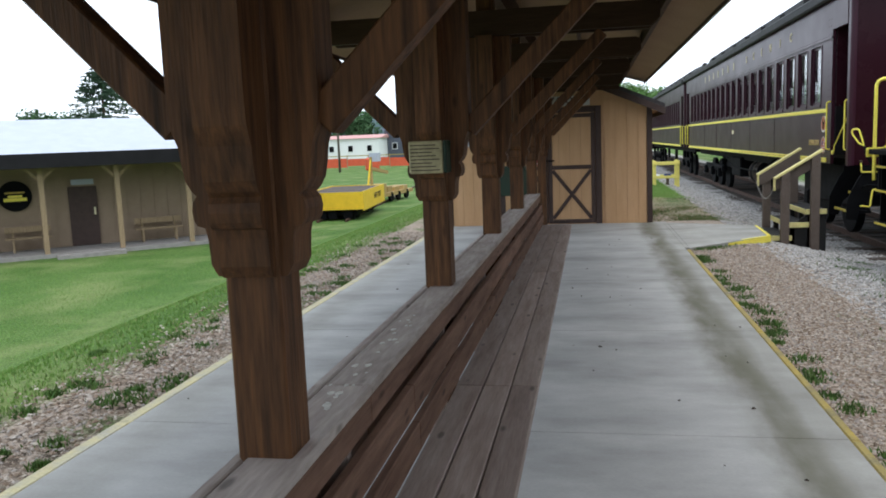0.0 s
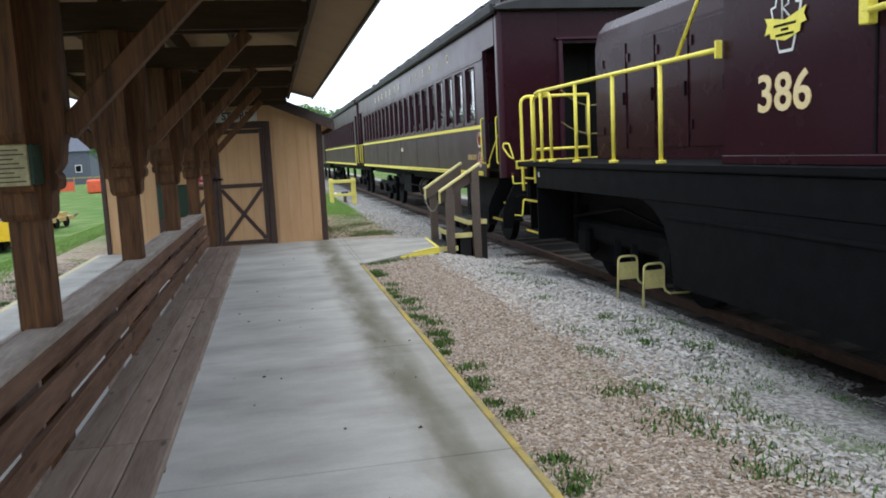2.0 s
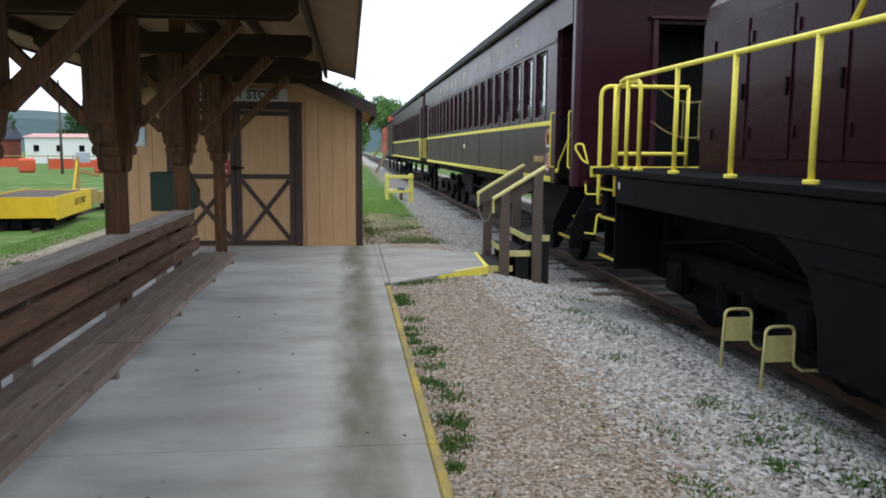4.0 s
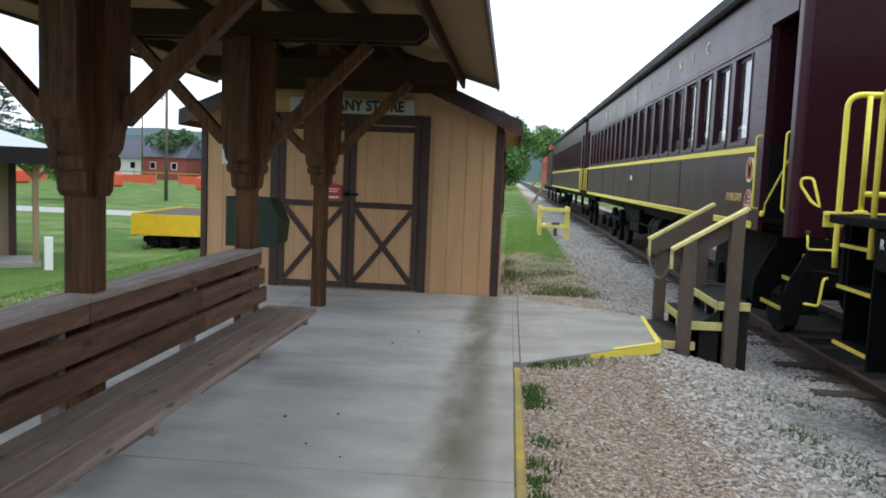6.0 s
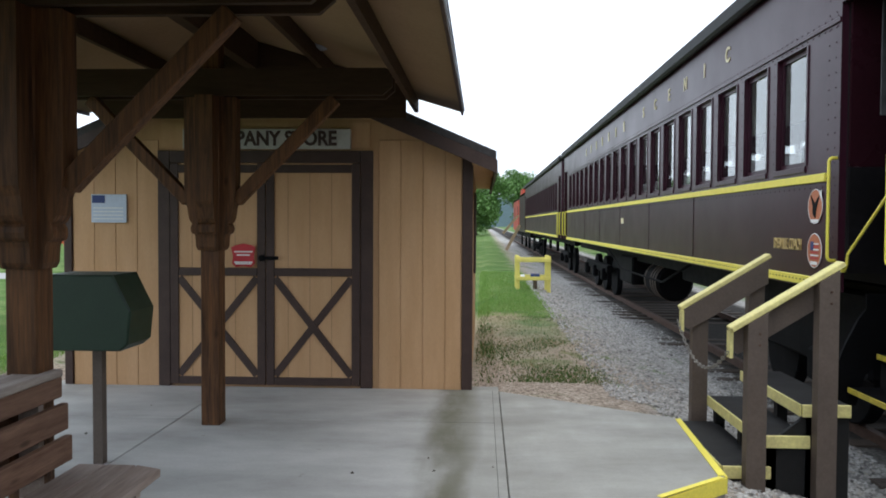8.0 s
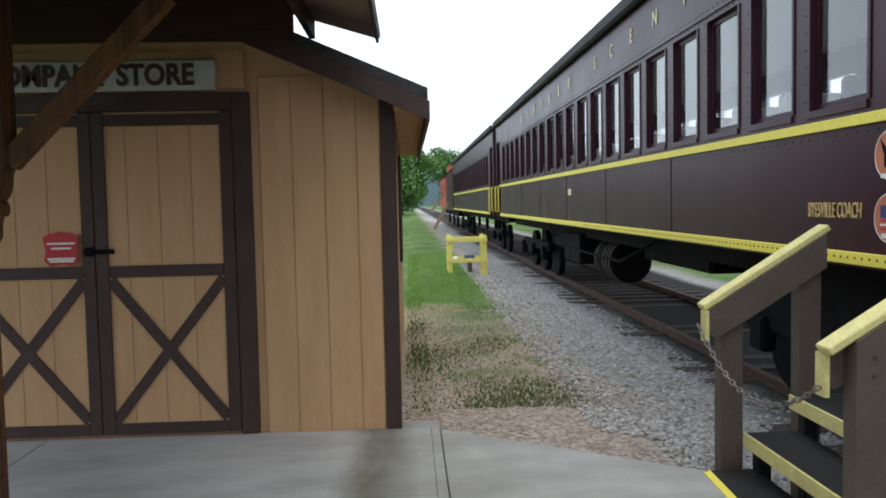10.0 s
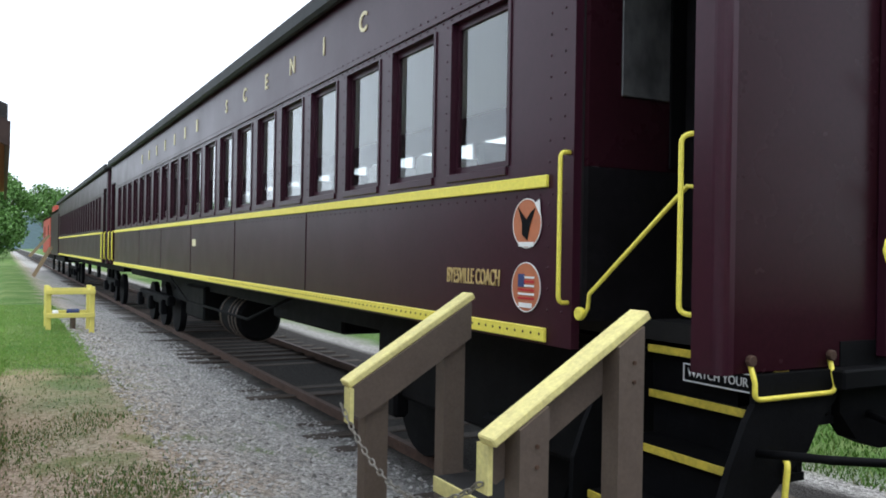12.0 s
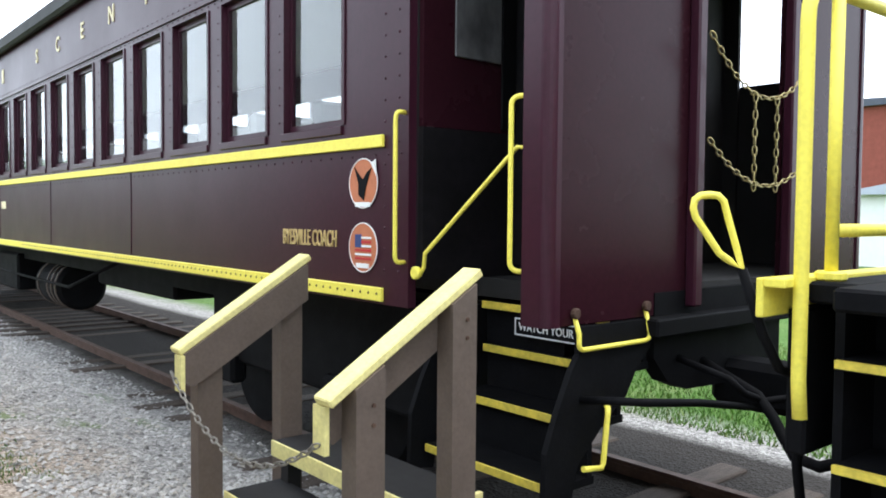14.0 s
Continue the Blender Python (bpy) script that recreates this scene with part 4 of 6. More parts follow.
for y in (11.085, 11.99):
    part("stringer", prism(stringer, "y", y, y + 0.03), BLACK, c1)
part("stirrup", tube([(3.985, 11.09, 0.66), (3.94, 11.04, 0.655), (3.926, 11.03, 0.635), (3.902, 11.03, 0.425), (3.89, 11.03, 0.405), (3.77, 11.03, 0.422)], 0.013), YELLOW, c1, "yellow bent step stirrup")
pl = part("warning_plate", B(4.06, 4.066, 11.19, 11.73, 0.885, 0.972), BLACK, c1, "black plate with white lettering")
writing("WATCH YOUR STEP", pose(4.058, 11.46, 0.9285, 90, 0, -90), 0.058, WHITE, "lettering", pl, squeeze=0.92, depth=0.002)
for a, b in (((11.19, 0.885), (11.73, 0.891)), ((11.19, 0.966), (11.73, 0.972)), ((11.19, 0.8915), (11.196, 0.9655)), ((11.724, 0.8915), (11.73, 0.9655))):
    part("border", B(4.055, 4.0595, a[0], b[0], a[1], b[1]), WHITE, pl)
# underfloor gear
for y, l, z0, z1, dx in ((12.4, 2.9, 0.28, 0.98, 0.42), (16.6, 2.4, 0.62, 0.9, 0.6), (22.2, 1.4, 0.3, 0.85, 0.4), (24.5, 1.0, 0.45, 0.9, 0.6)):
    part("equipment_box", B(CX + dx, CX + dx + 0.7, y, y + l, z0, z1, 0.03), BLACK, c1)
drum = part("reservoir", disc((CX + 0.85, 21.1, 0.46), "y", 0.33, 1.2, 24, 0.05), BLACK, c1, "black ribbed drum under the floor")
for y in (20.6, 20.8, 21.0, 21.5):
    part("rib", disc((CX + 0.85, y, 0.46), "y", 0.342, 0.04, 24), STAIR, drum)
part("truss_rod", tube([(CX + 0.4, 17.5, 0.98), (CX + 0.4, 19.5, 0.55), (CX + 0.4, 23.5, 0.55), (CX + 0.4, 25.5, 0.98)], 0.02), BLACK, c1)
part("coupler", B(CC - 0.12, CC + 0.12, 10.35, 11.2, 0.5, 0.75, 0.04), BLACK, c1)
part("buffer_block", prism([(4.36, 1.13), (4.36, 0.82), (4.48, 0.69), (4.64, 0.635), (CC + 0.45, 0.60), (CC + 0.45, 1.13)], "y", SY0 + 0.035, SY0 + 0.13), BLACK, c1)
part("signal_hose", tube([(4.56, SY0 + 0.04, 0.80), (4.56, 10.83, 0.74), (4.63, 10.79, 0.67), (4.80, 10.78, 0.61), (4.92, 10.6, 0.66)], 0.018), BLACK, c1)
part("air_hose", tube([(4.78, SY0 + 0.04, 0.76), (4.77, 10.8, 0.64), (4.73, 10.7, 0.56), (4.70, 10.63, 0.48), (4.62, 10.54, 0.43), (4.60, 10.42, 0.42), (4.62, 10.25, 0.50), (4.66, 10.1, 0.74)], 0.026), BLACK, c1)
part("brake_pipe", tube([(3.82, 11.09, 0.70), (3.82, 10.86, 0.735), (3.87, 10.8, 0.735), (4.28, 10.8, 0.675), (4.72, 10.8, 0.59), (4.86, 10.78, 0.55), (4.93, 10.75, 0.42), (CC, 10.8, 0.38)], 0.018), BLACK, c1)
# chains across the doorway
def chain(points, pitch=0.045, r=0.0045, width=0.011):
    """Links along a hanging line."""
    bm = bmesh.new()
    pts = [Vector(p) for p in points]
    run = 0.0
    flip = False
    for a, b in zip(pts, pts[1:]):
        l = (b - a).length
        d = (b - a) / l
        side = d.orthogonal().normalized()
        other = d.cross(side)
        while run < l:
            c = a + d * run
            u = side if flip else other
            flip = not flip
            ring = [c + d * (math.cos(t) * pitch * 0.62) + u * (math.sin(t) * width) for t in (i * math.tau / 8 for i in range(8))]
            tube(ring, r, 4, bm, True)
            run += pitch
        run -= l
    return bm


def hang(p, q, sag, n=10):
    p, q = Vector(p), Vector(q)
    return [p.lerp(q, i / n) + Vector((0, 0, -4 * sag * (i / n) * (1 - i / n))) for i in range(n + 1)]


gate_chain = thing("doorway_chain", "brass-coloured safety chain hung across the coach end doorway", "chain", (4.6, Y0, 2))
BRASS = mat("dull_brass", (0.42, 0.34, 0.16), 0.45, metal=0.8, vary=0.3, scale=30, bump=0.1)
tagged(part("strand", chain(hang((CX + 1.0, Y0 - 0.06, 2.35), (CX + 1.95, Y0 - 0.06, 2.3), 0.22)), BRASS, gate_chain), kind="stuff")
tagged(part("strand", chain(hang((CX + 1.0, Y0 - 0.06, 1.85), (CX + 1.95, Y0 - 0.06, 1.8), 0.17)), BRASS, gate_chain), kind="stuff")
for x in (CX + 1.4, CX + 1.62):
    tagged(part("strand", chain([(x, Y0 - 0.06, 2.1), (x, Y0 - 0.06, 1.62)]), BRASS, gate_chain), kind="stuff")

# ---- track ----
for k, x in enumerate((CC - 0.72, CC + 0.72)):
    prof = [(x - 0.065, -0.40), (x + 0.065, -0.40), (x + 0.065, -0.385), (x + 0.012, -0.37), (x + 0.012, -0.29), (x + 0.035, -0.28), (x + 0.035, -0.25), (x - 0.035, -0.25), (x - 0.035, -0.28), (x - 0.012, -0.29), (x - 0.012, -0.37), (x - 0.065, -0.385)]
    tagged(part("rail_track", prism(prof, "y", -30, 130), RAIL_STEEL), "rusty steel rail on old sleepers", "rail", "rails of the track")
ties = thing("track_bed", "row of weathered dark wooden sleepers under the track", "track", (CC, 0, -0.4), kind="structure")
me_tie = None
for i in range(110):
    y = -6 + 0.56 * i
    if me_tie is None:
        ob = part("sleeper", B(CC - 1.36, CC + 1.36, y - 0.11, y + 0.11, -0.5, -0.342, 0.012), TIE, ties)
        me_tie, first_y = ob.data, y
    else:
        ob = new("sleeper", me_tie)
        ob.parent = ties
        ob.location = (random.uniform(-0.07, 0.07), y - first_y, random.uniform(-0.026, 0.010))
        ob.rotation_euler = (0, 0, random.uniform(-0.015, 0.015))

# ---- locomotive ----
loco = thing("locomotive", "maroon and black diesel switcher with yellow handrails", "locomotive", (CC, 4, RAILZ))
LX = 3.5
part("deck", B(LX, LX + 3.2, -6, 9.90, 1.22, 1.29, 0.01), BLACK, loco)
part("deck", B(LX + 0.19, LX + 3.2, 9.901, 10.06, 1.22, 1.289, 0.01), BLACK, loco)
part("side_sill", B(LX + 0.02, LX + 0.14, -6, 9.1, 0.94, 1.218, 0.01), BLACK, loco)
part("side_sill", B(LX + 3.06, LX + 3.18, -6, 9.98, 0.94, 1.218, 0.01), BLACK, loco)
part("frame", B(LX + 0.6, LX + 2.6, -6, 9.9, 0.7, 1.218), BLACK, loco)
hood = [(4.32, 1.292), (4.32, 2.72), (4.36, 2.92), (4.48, 3.06), (4.70, 3.14), (5.1, 3.17), (5.5, 3.14), (5.72, 3.06), (5.84, 2.92), (5.88, 2.72), (5.88, 1.292)]
hb = prism(hood, "y", 4.56, 9.05)
front = [e for e in hb.edges if all(abs(v.co.y - 9.05) < 1e-4 for v in e.verts) and max(v.co.z for v in e.verts) > 1.4]
bmesh.ops.bevel(hb, geom=front, offset=0.14, segments=4, affect="EDGES")
part("hood", hb, MAROON_DARK, loco, "maroon engine hood with rounded edges")
for y in (5.3, 6.05, 6.8, 7.55, 8.3):
    d = part("hood_door", B(4.305, 4.3195, y - 0.34, y + 0.34, 1.42, 2.68, 0.004), MAROON_DARK, loco)
    for z in (1.6, 2.45):
        part("hinge", B(4.288, 4.304, y + 0.3, y + 0.345, z, z + 0.1), MAROON_DARK, d)
    part("latch", B(4.285, 4.304, y - 0.31, y - 0.28, 1.95, 2.1, 0.004), BLACK, d)
part("headlight", disc((5.1, 9.08, 2.75), "y", 0.14, 0.1, 20, 0.01), BLACK, loco)
cab = [(3.56, 1.292), (3.56, 3.0), (3.7, 3.35), (4.3, 3.62), (5.1, 3.7), (5.9, 3.62), (6.5, 3.35), (6.64, 3.0), (6.64, 1.292)]
part("cab", prism(cab, "y", 0.6, 4.55, 0.012), MAROON_DARK, loco, "wide maroon cab side carrying the road number")
part("long_hood", prism([(u, z) for u, z in hood], "y", -6, 0.598), MAROON_DARK, loco)
part("cab_ledge", B(3.535, 3.559, 0.6, 4.54, 1.292, 1.36, 0.006), MAROON_DARK, loco)
part("cab_seam", B(3.552, 3.5598, 2.88, 2.90, 1.37, 2.98), BLACK, loco)
NUMBER_GOLD = mat("gold_road_number", (0.72, 0.53, 0.25), 0.5, vary=0.15, scale=6, bump=0.0, second=(0.75, 0.66, 0.42), second_amount=0.6)
writing("386", pose(3.555, 3.78, 1.785, 90, 0, -90), 0.37, NUMBER_GOLD, "road_number", loco, "large cream road number 386", squeeze=1.12, bold=0.006)
SEAL = [(-0.10, 0.24), (0.10, 0.24), (0.12, 0.13), (0.175, 0.12), (0.10, -0.13), (0.075, -0.2), (-0.075, -0.2), (-0.10, -0.13), (-0.175, 0.12), (-0.12, 0.13)]
LY, LZ = 3.75, 2.265
sh = part("emblem", prism([(LY - u, LZ + v) for u, v in SEAL], "x", 3.553, 3.5585), WHITE, loco, "keystone shaped emblem with yellow ribbon")
part("inner", prism([(LY - u * 0.86, LZ + v * 0.9) for u, v in SEAL], "x", 3.550, 3.5525), MAROON_DARK, sh)
ribbon = [(-0.23, 0.06), (-0.2, 0.01), (-0.23, -0.06), (-0.17, -0.05), (-0.16, -0.09), (0, -0.12), (0.16, -0.08), (0.17, -0.03), (0.23, -0.02), (0.2, 0.03), (0.23, 0.08), (0.16, 0.06), (0.0, 0.02), (-0.16, 0.05)]
part("ribbon", prism([(LY - u, LZ + v) for u, v in ribbon], "x", 3.546, 3.5495), YELLOW, sh)
for k, w in ((0, 0.24), (1, 0.08), (2, 0.2)):
    part("bar", B(3.543, 3.5455, LY - w / 2, LY + w / 2, LZ - 0.02 - k * 0.033, LZ - 0.004 - k * 0.033), BLACK, sh)
part("initial", tube([(3.549, LY + 0.03, LZ + 0.03), (3.549, LY + 0.03, LZ + 0.18), (3.549, LY - 0.035, LZ + 0.17), (3.549, LY - 0.04, LZ + 0.12), (3.549, LY + 0.02, LZ + 0.1), (3.549, LY - 0.05, LZ + 0.035)], 0.008, 6), WHITE, sh)
# skirt and tank
part("skirt", prism([(-5, 0.16), (5.35, 0.18), (5.40, 0.48), (5.52, 0.72), (5.72, 0.86), (5.95, 0.94), (5.95, 1.0), (-5, 1.0)], "x", LX + 0.03, LX + 0.09), BLACK, loco)
part("fuel_tank", B(LX + 0.1, LX + 3.0, -5, 5.3, 0.16, 0.93, 0.05), BLACK, loco)
part("skirt_lip", B(LX + 0.015, LX + 0.0295, -5, 5.5, 0.80, 0.83), BLACK, loco)
tr = part("truck", B(3.98, 4.1, 5.75, 8.85, 0.25, 0.52, 0.05), BLACK, loco, "black four-wheel truck")
for wy in (6.2, 8.45):
    for wx in (CC - 0.74, CC + 0.74):
        part("wheel", disc((wx, wy, RAILZ + 0.5), "x", 0.5, 0.13, 28, 0.01), BLACK, tr)
    part("axle_box", B(3.88, 4.06, wy - 0.16, wy + 0.16, 0.1, 0.42, 0.04), BLACK, tr)
for sy in (7.1, 7.55):
    part("spring", disc((4.03, sy, 0.2), "z", 0.09, 0.3, 12), BLACK, tr)
part("bolster", B(4.15, 6.1, 5.7, 8.9, -0.05, 0.9, 0.05), BLACK, tr)
part("side_frame", B(6.1, 6.2, 5.75, 8.85, 0.25, 0.52, 0.05), BLACK, tr)
part("brake_rod", tube([(3.92, 5.9, 0.55), (3.92, 7.3, 0.75), (3.92, 8.8, 0.55)], 0.02), BLACK, tr)
# corner steps and end
part("step_well", B(LX + 0.42, LX + 0.5, 9.12, 9.95, 0.2, 1.218), BLACK, loco)
for y, xs0 in ((9.1, LX + 0.02), (9.94, LX + 0.19)):
    part("step_side", prism([(xs0, 0.24), (LX + 0.46, 0.24), (LX + 0.46, 1.218), (xs0, 1.218)], "y", y, y + 0.03), BLACK, loco)
for z in (0.30, 0.74, 1.06):
    t = part("step_tread", B(LX + 0.13, LX + 0.42, 9.132, 9.938, z - 0.03, z), BLACK, loco)
    part("nosing", B(LX + 0.11, LX + 0.1295, 9.135, 9.935, z - 0.022, z + 0.003), NOSING, t, "yellow step nosing")
# plain black block added to fill the see-through space behind the steps
part("end_fill", B(LX + 0.52, LX + 2.7, 9.0, 9.95, 0.15, 1.215, 0.02), BLACK, loco)
part("end_beam", B(LX + 0.2, LX + 3.18, 10.062, 10.13, 0.72, 1.2, 0.01), BLACK, loco)
part("end_plate", B(LX + 0.05, LX + 3.2, 10.135, 10.16, 1.175, 1.300, 0.004), YELLOW, loco, "yellow front edge plate")
part("end_plate", B(LX + 0.05, LX + 3.2, 10.062, 10.134, 1.272, 1.302, 0.004), YELLOW, loco, "yellow top flange of the end plate")
for x in (LX + 0.09, LX + 0.17, LX + 0.25):
    for z in (1.205, 1.245):
        part("bolt_hole", disc((x + 0.02 * (z > 1.22), 10.1605, z), "y", 0.007, 0.004, 8), BLACK, loco)
part("coupler", B(CC - 0.11, CC + 0.11, 10.05, 10.45, 0.5, 0.74, 0.03), BLACK, loco)
part("cut_lever", tube([(3.72, 10.12, 0.98), (3.66, 10.13, 1.0), (3.60, 10.16, 1.12), (3.537, 10.2, 1.326)], 0.016), BLACK, loco)
LOOP = [(0, 0), (-0.04, 0.026), (-0.075, 0.05), (-0.115, 0.108), (-0.155, 0.165), (-0.163, 0.195), (-0.158, 0.22), (-0.14, 0.233), (-0.11, 0.236), (-0.082, 0.233), (-0.064, 0.215), (-0.045, 0.15), (-0.02, 0.07)]
part("cut_lever_handle", tube([(3.537 + 0.8 * u, 10.2 - 0.6 * u, 1.325 + v) for u, v in LOOP], 0.012, closed=True), YELLOW, loco, "yellow uncoupling lever loop")
for y, x in ((10.12, 4.2), (10.12, 5.9)):
    part("brake_hose", tube([(x - 0.2, 10.12, 0.9), (x - 0.2, 10.2, 0.85), (x - 0.18, 10.24, 0.6), (x - 0.1, 10.25, 0.35), (x, 10.27, 0.24)], 0.019), BLACK, loco)
# handrails
R = 0.022
TOPZ = 2.21
part("handrail", tube([(3.53, 4.58, 2.188), (3.53, 4.9, 2.19), (3.53, 8.95, TOPZ), (3.53, 9.1, 2.19)], R), YELLOW, loco, "yellow tubular handrail")
part("rail_flange", B(3.50, 3.56, 4.556, 4.58, 2.118, 2.258, 0.004), YELLOW, loco)
part("handrail", tube([(3.53, 5.25, 2.19), (3.62, 4.9, 2.8), (3.68, 4.55, 3.3)], 0.018), YELLOW, loco, "yellow tubular handrail up to the cab")
for y in (5.55, 6.6, 7.65):
    st = part("stanchion", tube([(3.53, y, 1.29), (3.53, y, TOPZ - (9 - y) * 0.005)], R), YELLOW, loco)
    part("foot", disc((3.53, y, 1.305), "z", 0.05, 0.03, 12, 0.006), YELLOW, st)
part("step_rail", tube([(3.63, 10.045, 0.86), (3.625, 10.05, 0.98), (3.625, 10.05, 2.08)] + arc((3.625, 10.05, 2.10), (3.755, 10.05, 2.22), (3.625, 10.05, 2.22)) + [(4.66, 10.03, 2.22)], R + 0.002), YELLOW, loco, "yellow bent step rail")
part("step_rail", tube([(3.56, 9.28, 1.0), (3.56, 9.28, 2.03)] + arc((3.56, 9.28, 2.05), (3.56, 9.15, 2.17), (3.56, 9.28, 2.17)) + arc((3.56, 8.73, 2.17), (3.56, 8.60, 2.05), (3.56, 8.60, 2.17)) + [(3.56, 8.60, 1.29)], R), YELLOW, loco, "yellow bent step rail")
for x, y, zt in ((3.53, 8.88, 2.2), (3.785, 10.03, 2.21), (3.56, 8.60, 1.31)):
    st = part("stanchion", tube([(x, y, 1.29), (x, y, zt)], R), YELLOW, loco)
    part("foot", disc((x, y, 1.305), "z", 0.05, 0.03, 12, 0.006), YELLOW, st)
part("end_rail", tube([(3.785, 10.03, 1.45), (4.66, 10.03, 1.45)], R), YELLOW, loco, "yellow end railing")
part("end_rail", tube([(4.66, 10.03, 2.22), (4.66, 10.03, 1.29)], R), YELLOW, loco)
part("end_rail", tube([(5.5, 9.9, 1.29), (5.5, 9.9, 2.19), (6.5, 9.9, 2.19), (6.5, 9.9, 1.29)], R), YELLOW, loco)
part("cab_handrail", tube([(3.54, 2.93, 2.2), (3.5, 2.93, 2.2), (3.5, -1, 2.24)], R), YELLOW, loco, "yellow handrail")
part("rail_flange", B(3.48, 3.556, 2.88, 2.96, 2.12, 2.28, 0.008), YELLOW, loco)
writing("R", pose(3.518, 9.02, 1.12, 90, 0, -90), 0.1, WHITE, "lettering", loco, depth=0.002)

# ---- boarding steps ----
steps = thing("boarding_steps", "taupe painted wooden boarding steps with pale yellow handrail caps", "steps", (2.9, 11.8, -0.15))
for y in (11.17, 12.45):
    s = (y - 11.81) / abs(y - 11.81)
    cap = part("handrail_cap", bar((2.578, y, 0.852), (3.262, y, 1.272), 0.10, 0.036, 0.006), YELLOW_PALE, steps, "worn pale yellow handrail cap")
    part("rail_board", prism([(2.60, 0.715), (2.64, 0.69), (2.80, 0.782), (3.24, 1.055), (3.24, 1.238), (2.60, 0.845)], "y", y - 0.03 * s, y - 0.062 * s), STAIR, steps)
    part("rail_end", B(2.58, 2.599, min(y - 0.064 * s, y + 0.012 * s), max(y - 0.064 * s, y + 0.012 * s), 0.67, 0.838), YELLOW_PALE, steps)
    for x in (2.735, 3.165):
        z0, z1 = (0.832 + (x + q - 2.578) * 0.614 for q in (-0.06, 0.06))
        p = part("post", prism([(x - 0.06, -0.34), (x + 0.06, -0.34), (x + 0.06, z1), (x - 0.06, z0)], "y", y - 0.028 * s, y + 0.062 * s), STAIR, steps)
        for z in (z0 - 0.06, z0 - 0.13):
            part("bolt", disc((x + 0.01, y + 0.064 * s, z), "y", 0.008, 0.008, 8), RAIL_STEEL, p)
for x, z in ((2.56, -0.03), (2.8, 0.17), (3.05, 0.37)):
    tr2 = part("tread", B(x, x + 0.3, 11.22, 12.4, z - 0.04, z, 0.005), DARK, steps, "black gritted tread")
    part("nosing", B(x - 0.012, x - 0.0005, 11.22, 12.4, z - 0.075, z + 0.003, 0.003), YELLOW_PALE, tr2, "yellow painted nosing")
    part("nosing", B(x, x + 0.3, 11.195, 11.2195, z - 0.075, z + 0.003, 0.003), YELLOW_PALE, tr2)
    for y in (11.26, 11.75, 12.34):
        part("riser_block", B(x + 0.03, x + 0.10, y - 0.035, y + 0.035, -0.33, z - 0.041), DARK, steps)
part("stringer", prism([(2.6, -0.3), (3.35, -0.3), (3.35, 0.3), (3.08, 0.3), (2.84, 0.1), (2.6, -0.08)], "y", 11.225, 11.255), DARK, steps)
step_chain = thing("step_chain", "galvanised chain slung between the boarding step handrails", "chain", (2.55, 11.8, 0.6))
tagged(part("strand", chain(hang((2.575, 12.47, 0.74), (2.575, 11.2, 0.70), 0.21, 12)), CHAIN, step_chain), kind="stuff")

# ---- yellow guards by the locomotive ----
GX, GY = 3.645, 6.8
GZ = ground_z(GX, GY)
guard = thing("yellow_guard", "pale yellow bent-tube guard with a metal panel on the gravel", "guard", (GX, GY, GZ), "yellow guards beside the locomotive")
part("tube_frame", tube([(GX - 0.02, GY, GZ - 0.03), (GX, GY, 0.19)] + arc((GX, GY, 0.21), (GX + 0.06, GY, 0.265), (GX, GY, 0.265)) + arc((GX + 0.16, GY, 0.265), (GX + 0.22, GY, 0.21), (GX + 0.22, GY, 0.265)) + [(GX + 0.22, GY, 0.02), (GX + 0.235, GY, -0.02), (GX + 0.28, GY - 0.01, -0.055), (GX + 0.5, GY - 0.02, -0.06)], 0.0125), YELLOW_PALE, guard)
part("panel", B(GX + 0.006, GX + 0.214, GY - 0.006, GY + 0.006, 0.01, 0.20, 0.004), YELLOW_PALE, guard)
copy_thing(guard, pose(GX - 0.01, GY - 0.64, ground_z(GX, GY - 0.64), 0, 0, 2))

# ---- hydrant guard on the lawn ----
rack = thing("pipe_guard", "yellow painted timber frame round a water valve", "guard", (2.25, 25.4, -0.2))
gz = -0.22
GUARD_YELLOW = mat("guard_yellow_paint", (0.80, 0.70, 0.16), 0.6, vary=0.15, scale=9, bump=0.2, second=(0.55, 0.46, 0.16), second_amount=0.5)
for x in (1.87, 2.60):
    for y in (25.1, 25.75):
        part("post", B(x - 0.045, x + 0.045, y - 0.045, y + 0.045, gz - 0.1, 0.74, 0.008), GUARD_YELLOW, rack)
for y in (25.035, 25.815):
    for z in (0.60, 0.17):
        part("rail", B(1.82, 2.65, y - 0.019, y + 0.019, z, z + 0.085, 0.005), GUARD_YELLOW, rack)
for x in (1.87, 2.60):
    part("rail", B(x - 0.02, x + 0.02, 25.146, 25.704, 0.60, 0.685, 0.005), GUARD_YELLOW, rack)
valve = thing("water_valve", "blue and grey water valve on a short pipe", "valve", (2.3, 25.4, gz))
part("pipe", disc((2.3, 25.4, 0.0), "z", 0.05, 0.6, 12), STAIR, valve)
part("body", disc((2.3, 25.4, 0.25), "x", 0.06, 0.22, 14, 0.015), NAVY, valve)
part("cap", disc((2.0, 25.4, 0.22), "x", 0.07, 0.1, 14, 0.015), WHITE, valve)

